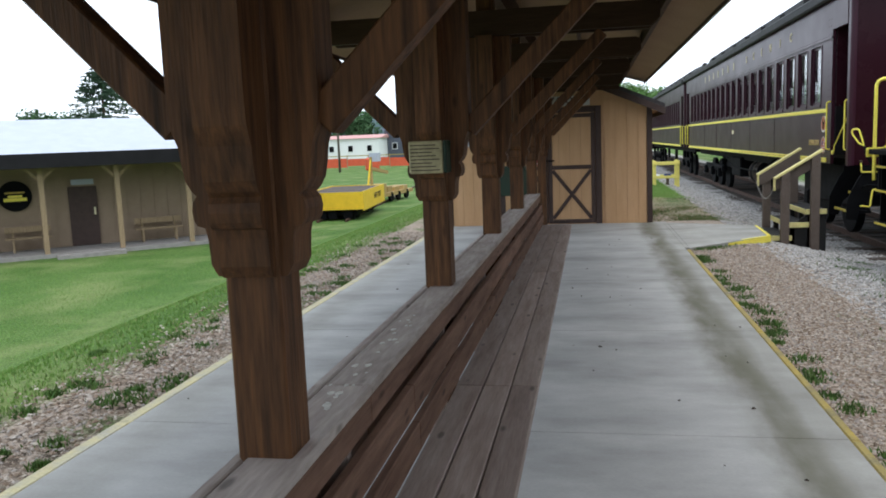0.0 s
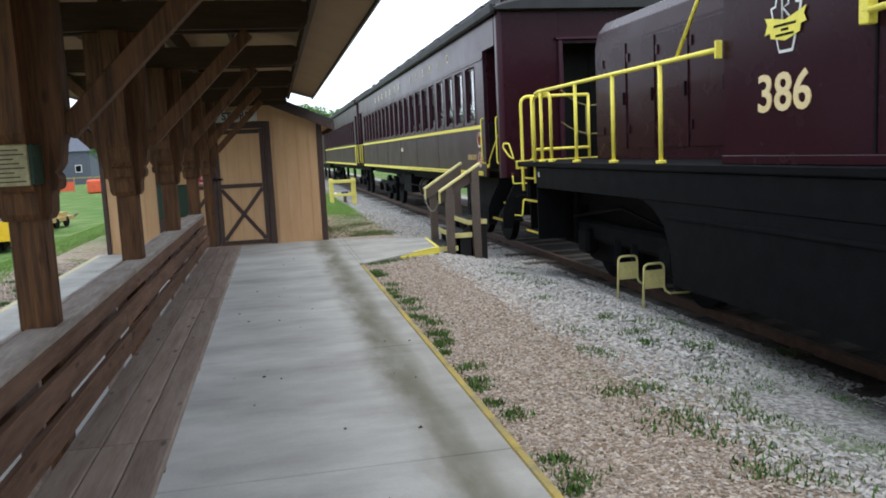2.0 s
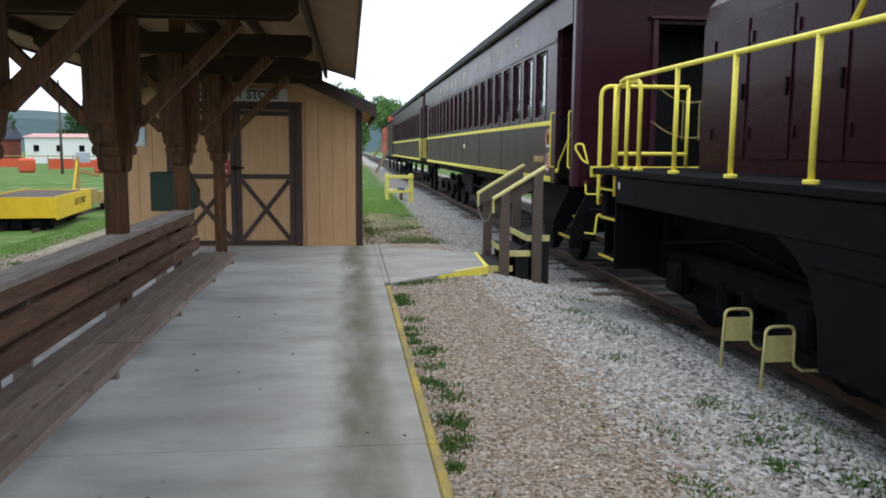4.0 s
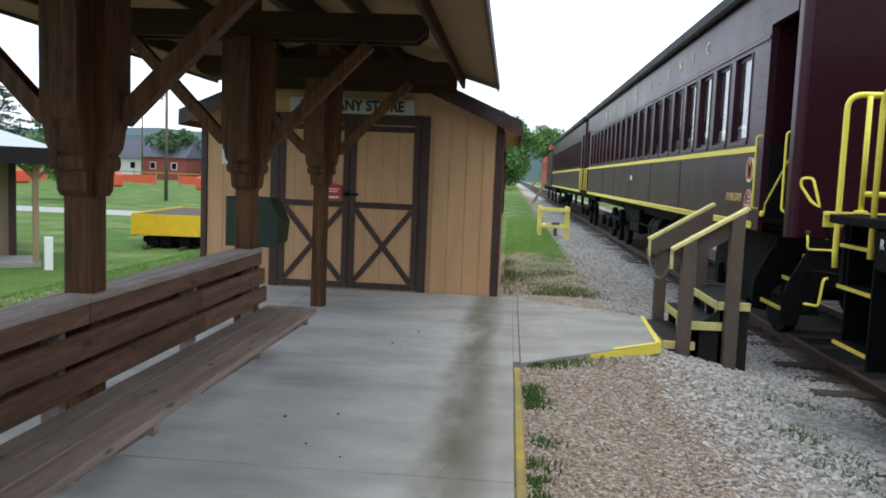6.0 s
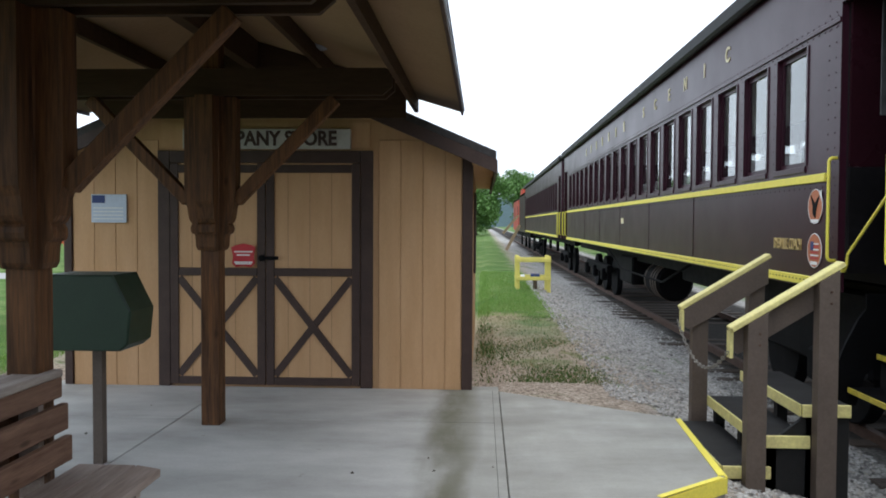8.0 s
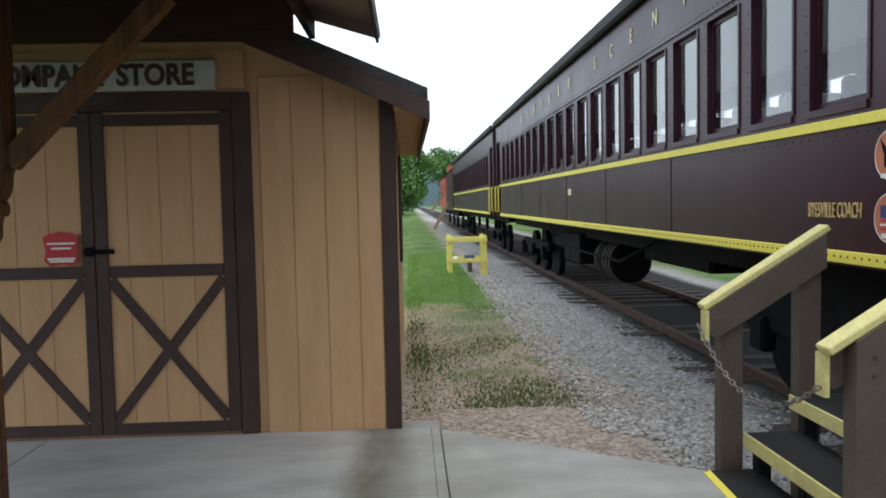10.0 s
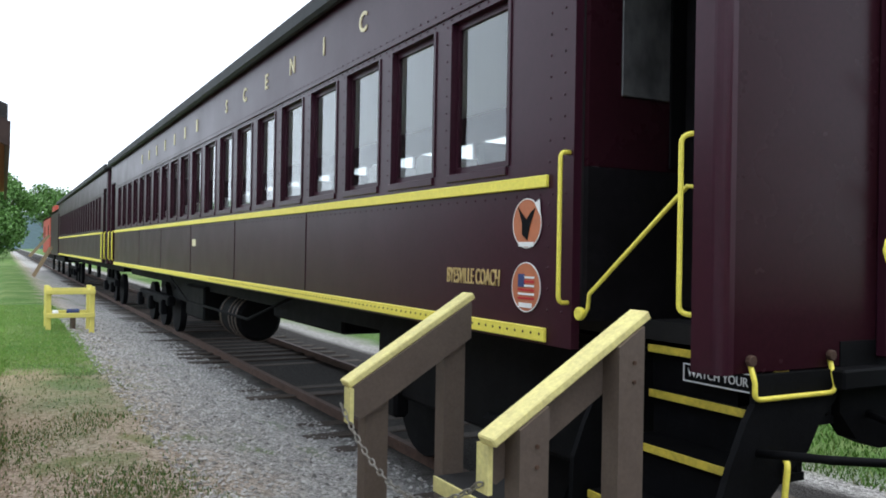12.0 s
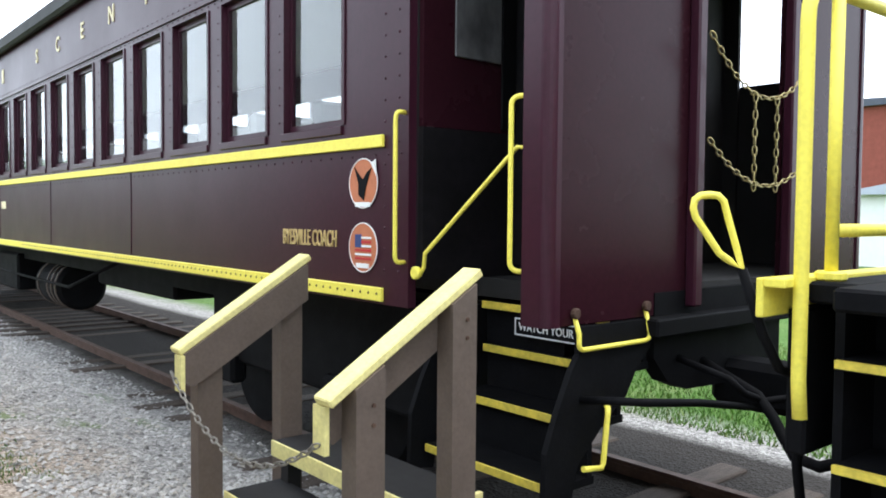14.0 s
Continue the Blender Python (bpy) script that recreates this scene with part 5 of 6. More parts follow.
# ---- shed signs ----
sign = thing("store_sign", "white painted board sign with dark lettering over the doors", "sign", (-0.95, 13.28, 2.3))
part("board", B(-1.71, -0.17, 13.268, 13.312, 2.175, 2.355, 0.004), SIGN_WHITE, sign)
writing("COMPANY STORE", pose(-0.94, 13.263, 2.263, 90, 0, 0), 0.18, TRIM, "lettering", sign, squeeze=0.88, depth=0.003, bold=0.006)
plate = thing("red_notice", "red and white warning notice on the shed door", "sign", (-1.15, 13.27, 1.2))
part("plate", prism([(-1.22, 1.1), (-1.15, 1.112), (-1.08, 1.1), (-1.045, 1.135), (-1.055, 1.2), (-1.04, 1.28), (-1.075, 1.3), (-1.15, 1.315), (-1.225, 1.3), (-1.262, 1.28), (-1.245, 1.2), (-1.255, 1.135)], "y", 13.262, 13.27), RED, plate)
for z, w in ((1.235, 0.17), (1.205, 0.12), (1.14, 0.17), (1.125, 0.15)):
    part("bar", B(-1.15 - w / 2, -1.15 + w / 2, 13.2595, 13.2618, z, z + 0.012), WHITE, plate)
paper = thing("paper_notice", "small pale blue notice pinned to the shed wall", "notice", (-2.4, 13.3, 1.63))
PAPER = mat("pale_blue_paper", (0.55, 0.62, 0.72), 0.7, vary=0.1, scale=8, bump=0.0)
part("sheet", B(-2.58, -2.25, 13.297, 13.311, 1.5, 1.76, 0.002), PAPER, paper)
part("picture", B(-2.57, -2.45, 13.2945, 13.2968, 1.68, 1.75), NAVY, paper)
for k in range(4):
    part("bar", B(-2.56, -2.28, 13.2945, 13.2968, 1.53 + 0.033 * k, 1.54 + 0.033 * k), WHITE, paper)

# ---- green lectern box ----
box = thing("brochure_box", "dark green slant-topped brochure box on a thin post", "box", (-1.3, 11.0, 0))
part("case", prism([(-1.6, 0.73), (-1.15, 0.73), (-1.10, 0.77), (-1.08, 0.97), (-1.19, 1.19), (-1.6, 1.19)], "y", 10.75, 11.1, 0.01), GREEN, box)
part("post", B(-1.39, -1.33, 10.9, 10.96, 0, 0.729), STAIR, box)

# ---- plaque on the post ----
plaque = thing("plaque", "weathered brass plaque with raised text wrapped on a canopy post", "plaque", (-1.0, 2.3, 1.5))
PLAQUE = mat("weathered_brass_plaque", (0.50, 0.43, 0.25), 0.5, metal=0.2, vary=0.3, scale=10, bump=0.3, second=(0.16, 0.15, 0.08), second_amount=0.6)
o = corbel_outline()
part("plate", B(PX - 0.10, PX + 0.075, PY[3] - 0.215, PY[3] - 0.196, 1.45, 1.615, 0.006), PLAQUE, plaque)
part("side_plate", B(PX + 0.076, PX + 0.095, PY[3] - 0.215, PY[3] - 0.08, 1.45, 1.615, 0.006), GREEN, plaque)
for k in range(8):
    part("bar", B(PX - 0.09, PX + 0.06 - 0.02 * (k % 3), PY[3] - 0.217, PY[3] - 0.2148, 1.465 + 0.018 * k, 1.470 + 0.018 * k), TIE, plaque)

# ---- depot building, down the slope ----
A38 = radians(38)
KX, KY = -11.7, 24.4
UD, VD = Vector((-math.cos(A38), -math.sin(A38), 0)), Vector((-math.sin(A38), math.cos(A38), 0))


def spot(s, d, z):
    """A place s along the front from its end, d behind the front, at height z."""
    return Vector((KX, KY, z)) + UD * s + VD * d


def slab(s0, s1, d0, d1, z0, z1, bm=None):
    bm = bm or bmesh.new()
    v = [bm.verts.new(spot(s, d, z)) for z in (z0, z1) for s, d in ((s0, d0), (s1, d0), (s1, d1), (s0, d1))]
    for f in ((0, 3, 2, 1), (4, 5, 6, 7), (0, 1, 5, 4), (1, 2, 6, 5), (2, 3, 7, 6), (3, 0, 4, 7)):
        bm.faces.new([v[i] for i in f])
    bmesh.ops.recalc_face_normals(bm, faces=bm.faces)
    return bm


DZ, EZ2, RZ = -1.37, 1.62, 2.95
depot = thing("depot_building", "long low taupe board building with a pale metal roof and porch", "building", tuple(spot(8, 4, -1.5)))
part("wall", slab(0.5, 20, 2.0, 7.5, -1.5, EZ2), CLAP, depot)
for k in range(40):
    part("batten", slab(0.7 + k * 0.45, 0.73 + k * 0.45, 1.975, 1.999, DZ, EZ2), CLAP, depot)
part("corner_board", slab(0.42, 0.62, 1.96, 2.14, DZ, EZ2), TRIM, depot)
deck = part("porch_deck", slab(0.0, 20, 0.0, 1.96, DZ - 0.16, DZ), GREY_WOOD, depot, "grey porch deck boards")
part("porch_step", slab(4.3, 6.3, -0.6, -0.01, DZ - 0.18, DZ - 0.02), GREY_WOOD, depot)
for k in range(10):
    part("pier", slab(0.1 + k * 2.2, 0.3 + k * 2.2, 0.1, 0.3, -1.7, DZ - 0.161), GREY_WOOD, depot)
rf = bmesh.new()
e = [rf.verts.new(spot(s, d, EZ2 + 0.1)) for s, d in ((-0.5, -0.5), (20.5, -0.5), (20.5, 8.2), (-0.5, 8.2))]
r = [rf.verts.new(spot(s, 3.85, RZ)) for s in (2.8, 17.2)]
for f in ((e[0], r[0], r[1], e[1]), (e[1], r[1], e[2]), (e[2], r[1], r[0], e[3]), (e[3], r[0], e[0])):
    rf.faces.new(f)
bmesh.ops.recalc_face_normals(rf, faces=rf.faces)
part("roof", rf, METAL_ROOF, depot, "pale grey standing seam roof")
part("soffit", slab(-0.5, 20.5, -0.5, 8.2, EZ2 + 0.0, EZ2 + 0.05), TRIM, depot)
part("gutter", slab(-0.56, 20.56, -0.57, -0.5, EZ2 - 0.3, EZ2 + 0.14), BLUE_BLACK, depot, "dark gutter board")
part("gutter", slab(-0.57, -0.5, -0.5, 8.2, EZ2 - 0.3, EZ2 + 0.14), BLUE_BLACK, depot, "dark gutter board")
for k, s in enumerate((0.12, 2.13, 4.33, 6.54, 8.75, 10.95)):
    p = part("porch_post", slab(s - 0.075, s + 0.075, 0.05, 0.2, DZ, EZ2), LIGHT_WOOD, depot)
    for q in (-1, 1):
        part("brace", bar(spot(s + q * 0.05, 0.12, 0.95), spot(s + q * 0.62, 0.12, 1.5), 0.08, 0.08), LIGHT_WOOD, p)
door = part("door", slab(4.83, 5.72, 1.93, 1.974, DZ, 0.62), TRIM, depot, "dark brown panelled door")
part("door_sign", slab(4.9, 5.6, 1.93, 1.97, 0.68, 0.86), METAL_ROOF, depot)
part("handle", slab(4.9, 4.96, 1.9, 1.929, -0.35, -0.1), CREAM, door)
sg = part("round_sign", slab(7.28, 7.3, 1.9, 1.97, 0.3, 0.32), BLACK, depot, "round black sign with yellow emblem")
rb = bmesh.new()
ringv = [[rb.verts.new(spot(7.29 + 0.5 * math.cos(a), d, 0.42 + 0.5 * math.sin(a))) for a in np.linspace(0, math.tau, 24, endpoint=False)] for d in (1.9, 1.972)]
rb.faces.new(ringv[0])
for k in range(24):
    rb.faces.new((ringv[0][k], ringv[1][k], ringv[1][(k + 1) % 24], ringv[0][(k + 1) % 24]))
bmesh.ops.recalc_face_normals(rb, faces=rb.faces)
part("disc", rb, BLACK, sg)
part("emblem", slab(6.95, 7.63, 1.885, 1.898, 0.25, 0.36), YELLOW, sg)
part("emblem", slab(7.08, 7.5, 1.885, 1.898, 0.37, 0.45), YELLOW, sg)
part("emblem", slab(7.0, 7.58, 1.885, 1.898, 0.5, 0.56), KERB_YELLOW, sg)


def porch_bench(s0, s1):
    b = thing("porch_bench", "light timber bench with a board back on the porch", "bench", tuple(spot((s0 + s1) / 2, 1.4, DZ)), "benches on the porch")
    part("seat", slab(s0, s1, 1.2, 1.6, DZ + 0.42, DZ + 0.47), LIGHT_WOOD, b)
    part("backrest", slab(s0, s1, 1.62, 1.66, DZ + 0.62, DZ + 0.8), LIGHT_WOOD, b)
    for s in (s0 + 0.2, s1 - 0.26):
        part("leg", slab(s, s + 0.06, 1.25, 1.31, DZ, DZ + 0.42), LIGHT_WOOD, b)
        part("leg", slab(s, s + 0.06, 1.56, 1.62, DZ, DZ + 0.8), LIGHT_WOOD, b)


porch_bench(2.2, 3.75)
porch_bench(6.35, 7.7)
post = thing("marker_post", "short cream marker post on the lawn", "post", tuple(spot(-0.1, -0.6, -1.5)))
part("post", slab(-0.2, 0.0, -0.7, -0.5, -1.6, -0.62), WHITE, post)

# ---- mine car and machinery on the siding ----
CA = Vector((-10.8, 30.5, 0))
CB = Vector((-11.5, 37.5, 0))
cu = (CB - CA).normalized()
cs = Vector((-cu.y, cu.x, 0))


def along(s, d, z):
    v = CA + cu * s + cs * d
    return Vector((v.x, v.y, z))


def block(s0, s1, d0, d1, z0, z1, bm=None, flare=0.0):
    bm = bm or bmesh.new()
    v = [bm.verts.new(along(s, d * (1 if z == z0 else 1 + flare), z)) for z in (z0, z1) for s, d in ((s0, d0), (s1, d0), (s1, d1), (s0, d1))]
    for f in ((0, 3, 2, 1), (4, 5, 6, 7), (0, 1, 5, 4), (1, 2, 6, 5), (2, 3, 7, 6), (3, 0, 4, 7)):
        bm.faces.new([v[i] for i in f])
    bmesh.ops.recalc_face_normals(bm, faces=bm.faces)
    return bm


MINE_YELLOW = mat("mine_car_yellow", (0.80, 0.50, 0.02), 0.5, vary=0.15, scale=4, bump=0.1)
car = thing("mine_car", "bright yellow low mine shuttle car standing on old rails", "mine car", tuple(along(3.4, 0, -1.5)))
for d in (-1.27, 1.23):
    part("side", block(0, 5.7, d, d + 0.04, -1.1, -0.28), MINE_YELLOW, car)
for s in (0.0, 5.66):
    part("end", block(s, s + 0.04, -1.229, 1.229, -1.04, -0.3), MINE_YELLOW, car)
part("load", block(0.05, 5.65, -1.22, 1.22, -0.45, -0.33), TIE, car)
part("chassis", block(0.3, 5.4, -0.95, 0.95, -1.3, -1.105), BLACK, car)
for s in (0.45, 1.3, 4.0, 4.9):
    for d in (-0.72, 0.72):
        part("wheel", disc(along(s, d, -1.27), "x", 0.22, 0.16, 16), BLACK, car)
for d in (-0.55, 0.1, 0.55):
    part("axle_block", block(0.12, 0.3, d - 0.18, d + 0.18, -1.42, -1.105), BLACK, car)
tm = Matrix.Translation(along(3.7, -1.275, -0.66)) @ Matrix.Rotation(math.atan2(cu.y, cu.x), 4, "Z") @ pose(0, 0, 0, 90)
writing("SAFETY FIRST", tm, 0.36, TRIM, "lettering", car, squeeze=0.9)
for d in (-0.6, 0.6):
    tagged(part("siding_rail", block(-0.6, 24, d - 0.04, d + 0.04, -1.5, -1.4), RAIL_STEEL), "rusty light rail on the lawn", "rail", "rails of the siding")
mach = thing("track_machine", "small tan and yellow track machine with a mast", "machine", tuple(along(10.4, 0, -1.5)))
TANP = mat("faded_tan_machine_paint", (0.42, 0.28, 0.10), 0.6, vary=0.3, scale=5, bump=0.15)
part("frame", block(8.0, 13.9, -0.5, 0.5, -1.15, -0.95), TANP, mach)
part("engine_box", block(8.4, 9.6, -0.45, 0.45, -0.94, -0.45), TANP, mach)
part("mast", block(8.55, 8.65, -0.06, 0.06, -0.44, 1.0), TANP, mach)
part("boom", bar(along(8.6, 0, 0.4), along(11.0, 0, 0.1), 0.16, 0.16), TANP, mach)
part("seat", block(8.9, 9.3, -0.3, 0.2, 0.75, 1.2), METAL_ROOF, mach)
part("brace", bar(along(8.6, 0, 0.9), along(7.9, 0, -0.9), 0.07, 0.07), MINE_YELLOW, mach)
for s in (10.2, 11.4, 12.8):
    part("wheel", disc(along(s, -0.45, -1.2), "x", 0.25, 0.12, 16), BLACK, mach)
    part("block", block(s - 0.35, s + 0.4, -0.4, 0.4, -0.94, -0.62 - 0.1 * (s > 11)), TANP, mach)

mach.location.x += 0.55
mach.rotation_euler.z = -0.2

# ---- end of the train ----
def boxcar(name, label, y0, y1, material, z1):
    c = thing(name, label, "train car", (CC, y0, RAILZ))
    part("body", B(CX + 0.1, CX + 2.9, y0, y1, 0.95, z1, 0.06), material, c)
    part("roof", prism([(CX - 0.0, z1 + 0.01), (CC, z1 + 0.3), (CX + 3.0, z1 + 0.01)], "y", y0 - 0.1, y1 + 0.1), ROOF_DARK, c)
    for s in (1.6, y1 - y0 - 1.6):
        for wx in (CC - 0.74, CC + 0.74):
            part("wheel", disc((wx, y0 + s, RAILZ + 0.42), "x", 0.42, 0.13, 20), BLACK, c)
    part("frame", B(CX + 0.4, CX + 2.6, y0 + 0.2, y1 - 0.2, 0.6, 0.948), BLACK, c)
    return c


boxcar("freight_car", "brown freight car behind the coaches", end2 + 0.9, end2 + 9.5, MAROON, 3.4)
RUST_RED = mat("faded_caboose_red", (0.46, 0.07, 0.04), 0.6, vary=0.15, scale=3, bump=0.05)
cb = boxcar("caboose", "faded red caboose at the end of the train", end2 + 10.6, end2 + 20, RUST_RED, 3.3)
part("cupola", B(CX + 0.5, CX + 2.5, end2 + 14, end2 + 16.5, 3.3, 4.2, 0.03), RUST_RED, cb)
part("window", B(CX + 0.085, CX + 0.099, end2 + 12, end2 + 12.7, 2.0, 2.8), BLACK, cb)
part("window", B(CX + 0.085, CX + 0.099, end2 + 17, end2 + 17.7, 2.0, 2.8), BLACK, cb)
far_steps = thing("timber_stile", "weathered timber step frame beside the far track", "steps", (2.9, 55, -0.3))
for y in (54, 56):
    part("leg", bar((2.4, y, -0.3), (3.3, y, 1.4), 0.1, 0.1), LIGHT_WOOD, far_steps)
    part("rail", bar((2.3, y, 0.9), (3.2, y, 2.0), 0.08, 0.08), LIGHT_WOOD, far_steps)

# ---- trees ----
def leaf_crown(center, radii, count, size, seed, lumps=26):
    """Many small leaf clumps in an uneven, gappy crown."""
    rng = random.Random(seed)
    verts, faces = [], []
    blobs = []
    for _ in range(lumps):
        d = Vector((rng.gauss(0, 1), rng.gauss(0, 1), rng.gauss(0, 1))).normalized() * rng.uniform(0.35, 0.95)
        blobs.append((Vector((d.x * radii[0], d.y * radii[1], d.z * radii[2])), rng.uniform(0.25, 0.45)))
    for _ in range(count):
        b, r = rng.choice(blobs)
        d = Vector((rng.gauss(0, 1), rng.gauss(0, 1), rng.gauss(0, 1))).normalized() * (rng.random() ** 0.4) * r
        c = Vector(center) + b + Vector((d.x * radii[0], d.y * radii[1], d.z * radii[2]))
        n = Vector((rng.gauss(0, 1), rng.gauss(0, 1), rng.gauss(0, 1) + 0.5)).normalized()
        u = n.orthogonal().normalized()
        v = n.cross(u)
        s = size * rng.uniform(0.6, 1.4)
        k = len(verts)
        verts += [c + u * s, c + v * s * 0.6, c - u * s, c - v * s * 0.6]
        faces.append((k, k + 1, k + 2, k + 3))
    bm = bmesh.new()
    vs = [bm.verts.new(v) for v in verts]
    for f in faces:
        bm.faces.new([vs[i] for i in f])
    return bm


def tree(x, y, z, height, width, seed, label, count=5000, size=0.22, material=None, trunk=0.28):
    rng = random.Random(seed)
    t = thing("tree", label, "tree", (x, y, z), "trees round the station")
    part("trunk", tube([(x, y, z - 0.3), (x + 0.1, y, z + height * trunk), (x, y + 0.1, z + height * 0.6), (x, y, z + height * 0.85)], [height * 0.032, height * 0.026, height * 0.016, 0.03], 9), BARK, t)
    for k in range(6):
        a = k * 1.05 + rng.random()
        h = z + height * (trunk + 0.06 * k)
        part("limb", tube([(x, y, h), (x + math.cos(a) * width * 0.25, y + math.sin(a) * width * 0.25, h + height * 0.12), (x + math.cos(a) * width * 0.4, y + math.sin(a) * width * 0.4, h + height * 0.24)], [height * 0.012, height * 0.008, 0.02], 6), BARK, t)
    part("crown", leaf_crown((x, y, z + height * (0.5 + trunk * 0.5)), (width / 2, width / 2, height * (1 - trunk) / 2), count, size, seed), material or LEAF, t)
    return t


def conifer(x, y, z, height, width, seed, label):
    rng = random.Random(seed)
    t = thing("conifer", label, "tree", (x, y, z), "trees round the station")
    part("trunk", tube([(x, y, z - 0.3), (x, y, z + height)], [height * 0.025, 0.02], 8), BARK, t)
    bm = bmesh.new()
    for k in range(260):
        f = rng.random() ** 0.8
        h = z + height * (0.12 + 0.88 * f)
        reach = width / 2 * (1 - f) ** 0.75 * rng.uniform(0.65, 1.1) + 0.15
        a = rng.random() * math.tau
        tip = Vector((x + math.cos(a) * reach, y + math.sin(a) * reach, h - reach * 0.12 + 0.1))
        base = Vector((x, y, h))
        for j in range(34):
            q = base.lerp(tip, rng.random() ** 0.7)
            d = Vector((rng.gauss(0, 1), rng.gauss(0, 1), rng.gauss(0, 0.5))).normalized()
            s = rng.uniform(0.16, 0.34) * height / 9
            w = d.orthogonal().normalized() * s * 0.28
            vs = [bm.verts.new(q - w), bm.verts.new(q + w), bm.verts.new(q + d * s)]
            bm.faces.new(vs)
    part("crown", bm, PINE, t)


LEAF_FAR = mat("far_leaf", (0.05, 0.12, 0.04), 0.7, vary=0.4, scale=0.6, fine=4, bump=0.0, second=(0.03, 0.08, 0.03))
conifer(-72.3, 110.0, -1.5, 17.6, 19.0, 3, "tall dark pine behind the depot building")
tree(-31.5, 60, -1.5, 5.6, 5.6, 5, "small rounded green tree on the lawn", 18000, 0.11, LEAF, 0.14)
for k, (x, y, h, w) in enumerate(((-7, 108, 9, 8), (-1.8, 104, 9.2, 7), (0.0, 116, 11, 9), (-18, 120, 10, 12), (8.5, 135, 11, 12))):
    tree(x, y, -0.5, h, w, 20 + k, "broad green tree beyond the train", 15000, 0.19, LEAF, 0.12)
for k, (x, y, h, w) in enumerate(((-62, 150, 10, 10), (-50, 165, 11, 12), (-41, 170, 9, 8), (-76, 140, 12, 12), (-95, 130, 12, 14), (-110, 110, 13, 14), (-30, 180, 9, 10))):
    tree(x, y, -1.5, h, w, 40 + k, "leafy tree in front of the far houses", 6000, 0.3, LEAF_FAR, 0.15)
# wooded hills
hill = bmesh.new()
rows = []
for j, (yy, hh) in enumerate(((420, 0.0), (470, 0.7), (560, 1.0))):
    row = []
    for i in range(61):
        x = -700 + i * 25
        h = 24 + 7 * noise.noise(Vector((x * 0.006, 3.1, 0))) + 2.5 * noise.noise(Vector((x * 0.05, 7, j)))
        row.append(hill.verts.new((x, yy, -1.6 + h * hh)))
    rows.append(row)
for a, b in zip(rows, rows[1:]):
    for i in range(60):
        hill.faces.new((a[i], a[i + 1], b[i + 1], b[i]))
HILL = mat("blue_green_woods", (0.038, 0.068, 0.082), 0.95, vary=0.35, scale=0.06, fine=0.4, bump=0.0, second=(0.05, 0.09, 0.07))
struct("backdrop", hill, HILL, "low blue-green wooded hills in the distance", "hills")

# ---- road, fence and houses beyond the lawn ----
ROAD = mat("pale_gravel_road", (0.33, 0.33, 0.325), 0.9, vary=0.15, scale=2, bump=0.1)
struct("road", B(-120, -14, 46.5, 51.0, -1.6, -1.49), ROAD, "pale gravel lane across the lawn", "road")
FENCE = mat("orange_mesh", (0.62, 0.10, 0.04), 0.7, vary=0.2, scale=2, bump=0.0)
fence = thing("snow_fence", "orange plastic mesh fence across the field", "fence", (-50, 105, -1.5))
for k in range(26):
    x = -96 + k * 3.0
    part("post", B(x - 0.05, x + 0.05, 104.95, 105.05, -1.6, 0.4), LIGHT_WOOD, fence)
    if k % 7 not in (3, 5):
        part("mesh_panel", B(x + 0.06, x + 2.94, 104.98, 105.02, -1.1 - 0.1 * (k % 3), -0.05 - 0.1 * (k % 2)), FENCE, fence)
part("rail", B(-96, -19, 104.9, 104.96, 0.2, 0.32), KERB_YELLOW, fence)
for k, (x, y) in enumerate(((-46, 96), (-35.5, 97), (-27, 96), (-57, 95), (-20, 97))):
    d = thing("traffic_barrel", "orange plastic barrel on the field", "barrel", (x, y, -1.5), "barrels on the field")
    part("body", disc((x, y, -0.7), "z", 0.9, 1.6, 16, 0.2), FENCE, d)
BRICK = mat("far_brick", (0.26, 0.07, 0.05), 0.9, vary=0.2, scale=3, bump=0.0)
PINK_ROOF = mat("faded_pink_roof", (0.55, 0.30, 0.28), 0.8, vary=0.15, scale=2, bump=0.0)
SLATE = mat("slate_roof", (0.09, 0.10, 0.13), 0.8, vary=0.2, scale=2, bump=0.0)


def house(x, y, w, d, h, roof, wall, roofing, label, category="house"):
    t = thing("house", label, category, (x, y, -1.5), "houses beyond the field")
    part("wall", B(x - w / 2, x + w / 2, y - d / 2, y + d / 2, -1.6, h), wall, t)
    part("roof", prism([(y - d / 2 - 0.4, h), (y + d / 2 + 0.4, h), (y, h + roof)], "x", x - w / 2 - 0.4, x + w / 2 + 0.4), roofing, t)
    n = max(2, int(w / 3.5))
    for k in range(n):
        u = x - w / 2 + (k + 0.5) * w / n
        wd = part("window", B(u - 0.55, u + 0.55, y - d / 2 - 0.08, y - d / 2 - 0.01, h * 0.15, h * 0.15 + 1.3), WHITE, t)
        part("pane", B(u - 0.45, u + 0.45, y - d / 2 - 0.1, y - d / 2 - 0.081, h * 0.15 + 0.1, h * 0.15 + 1.2), BLACK, wd)


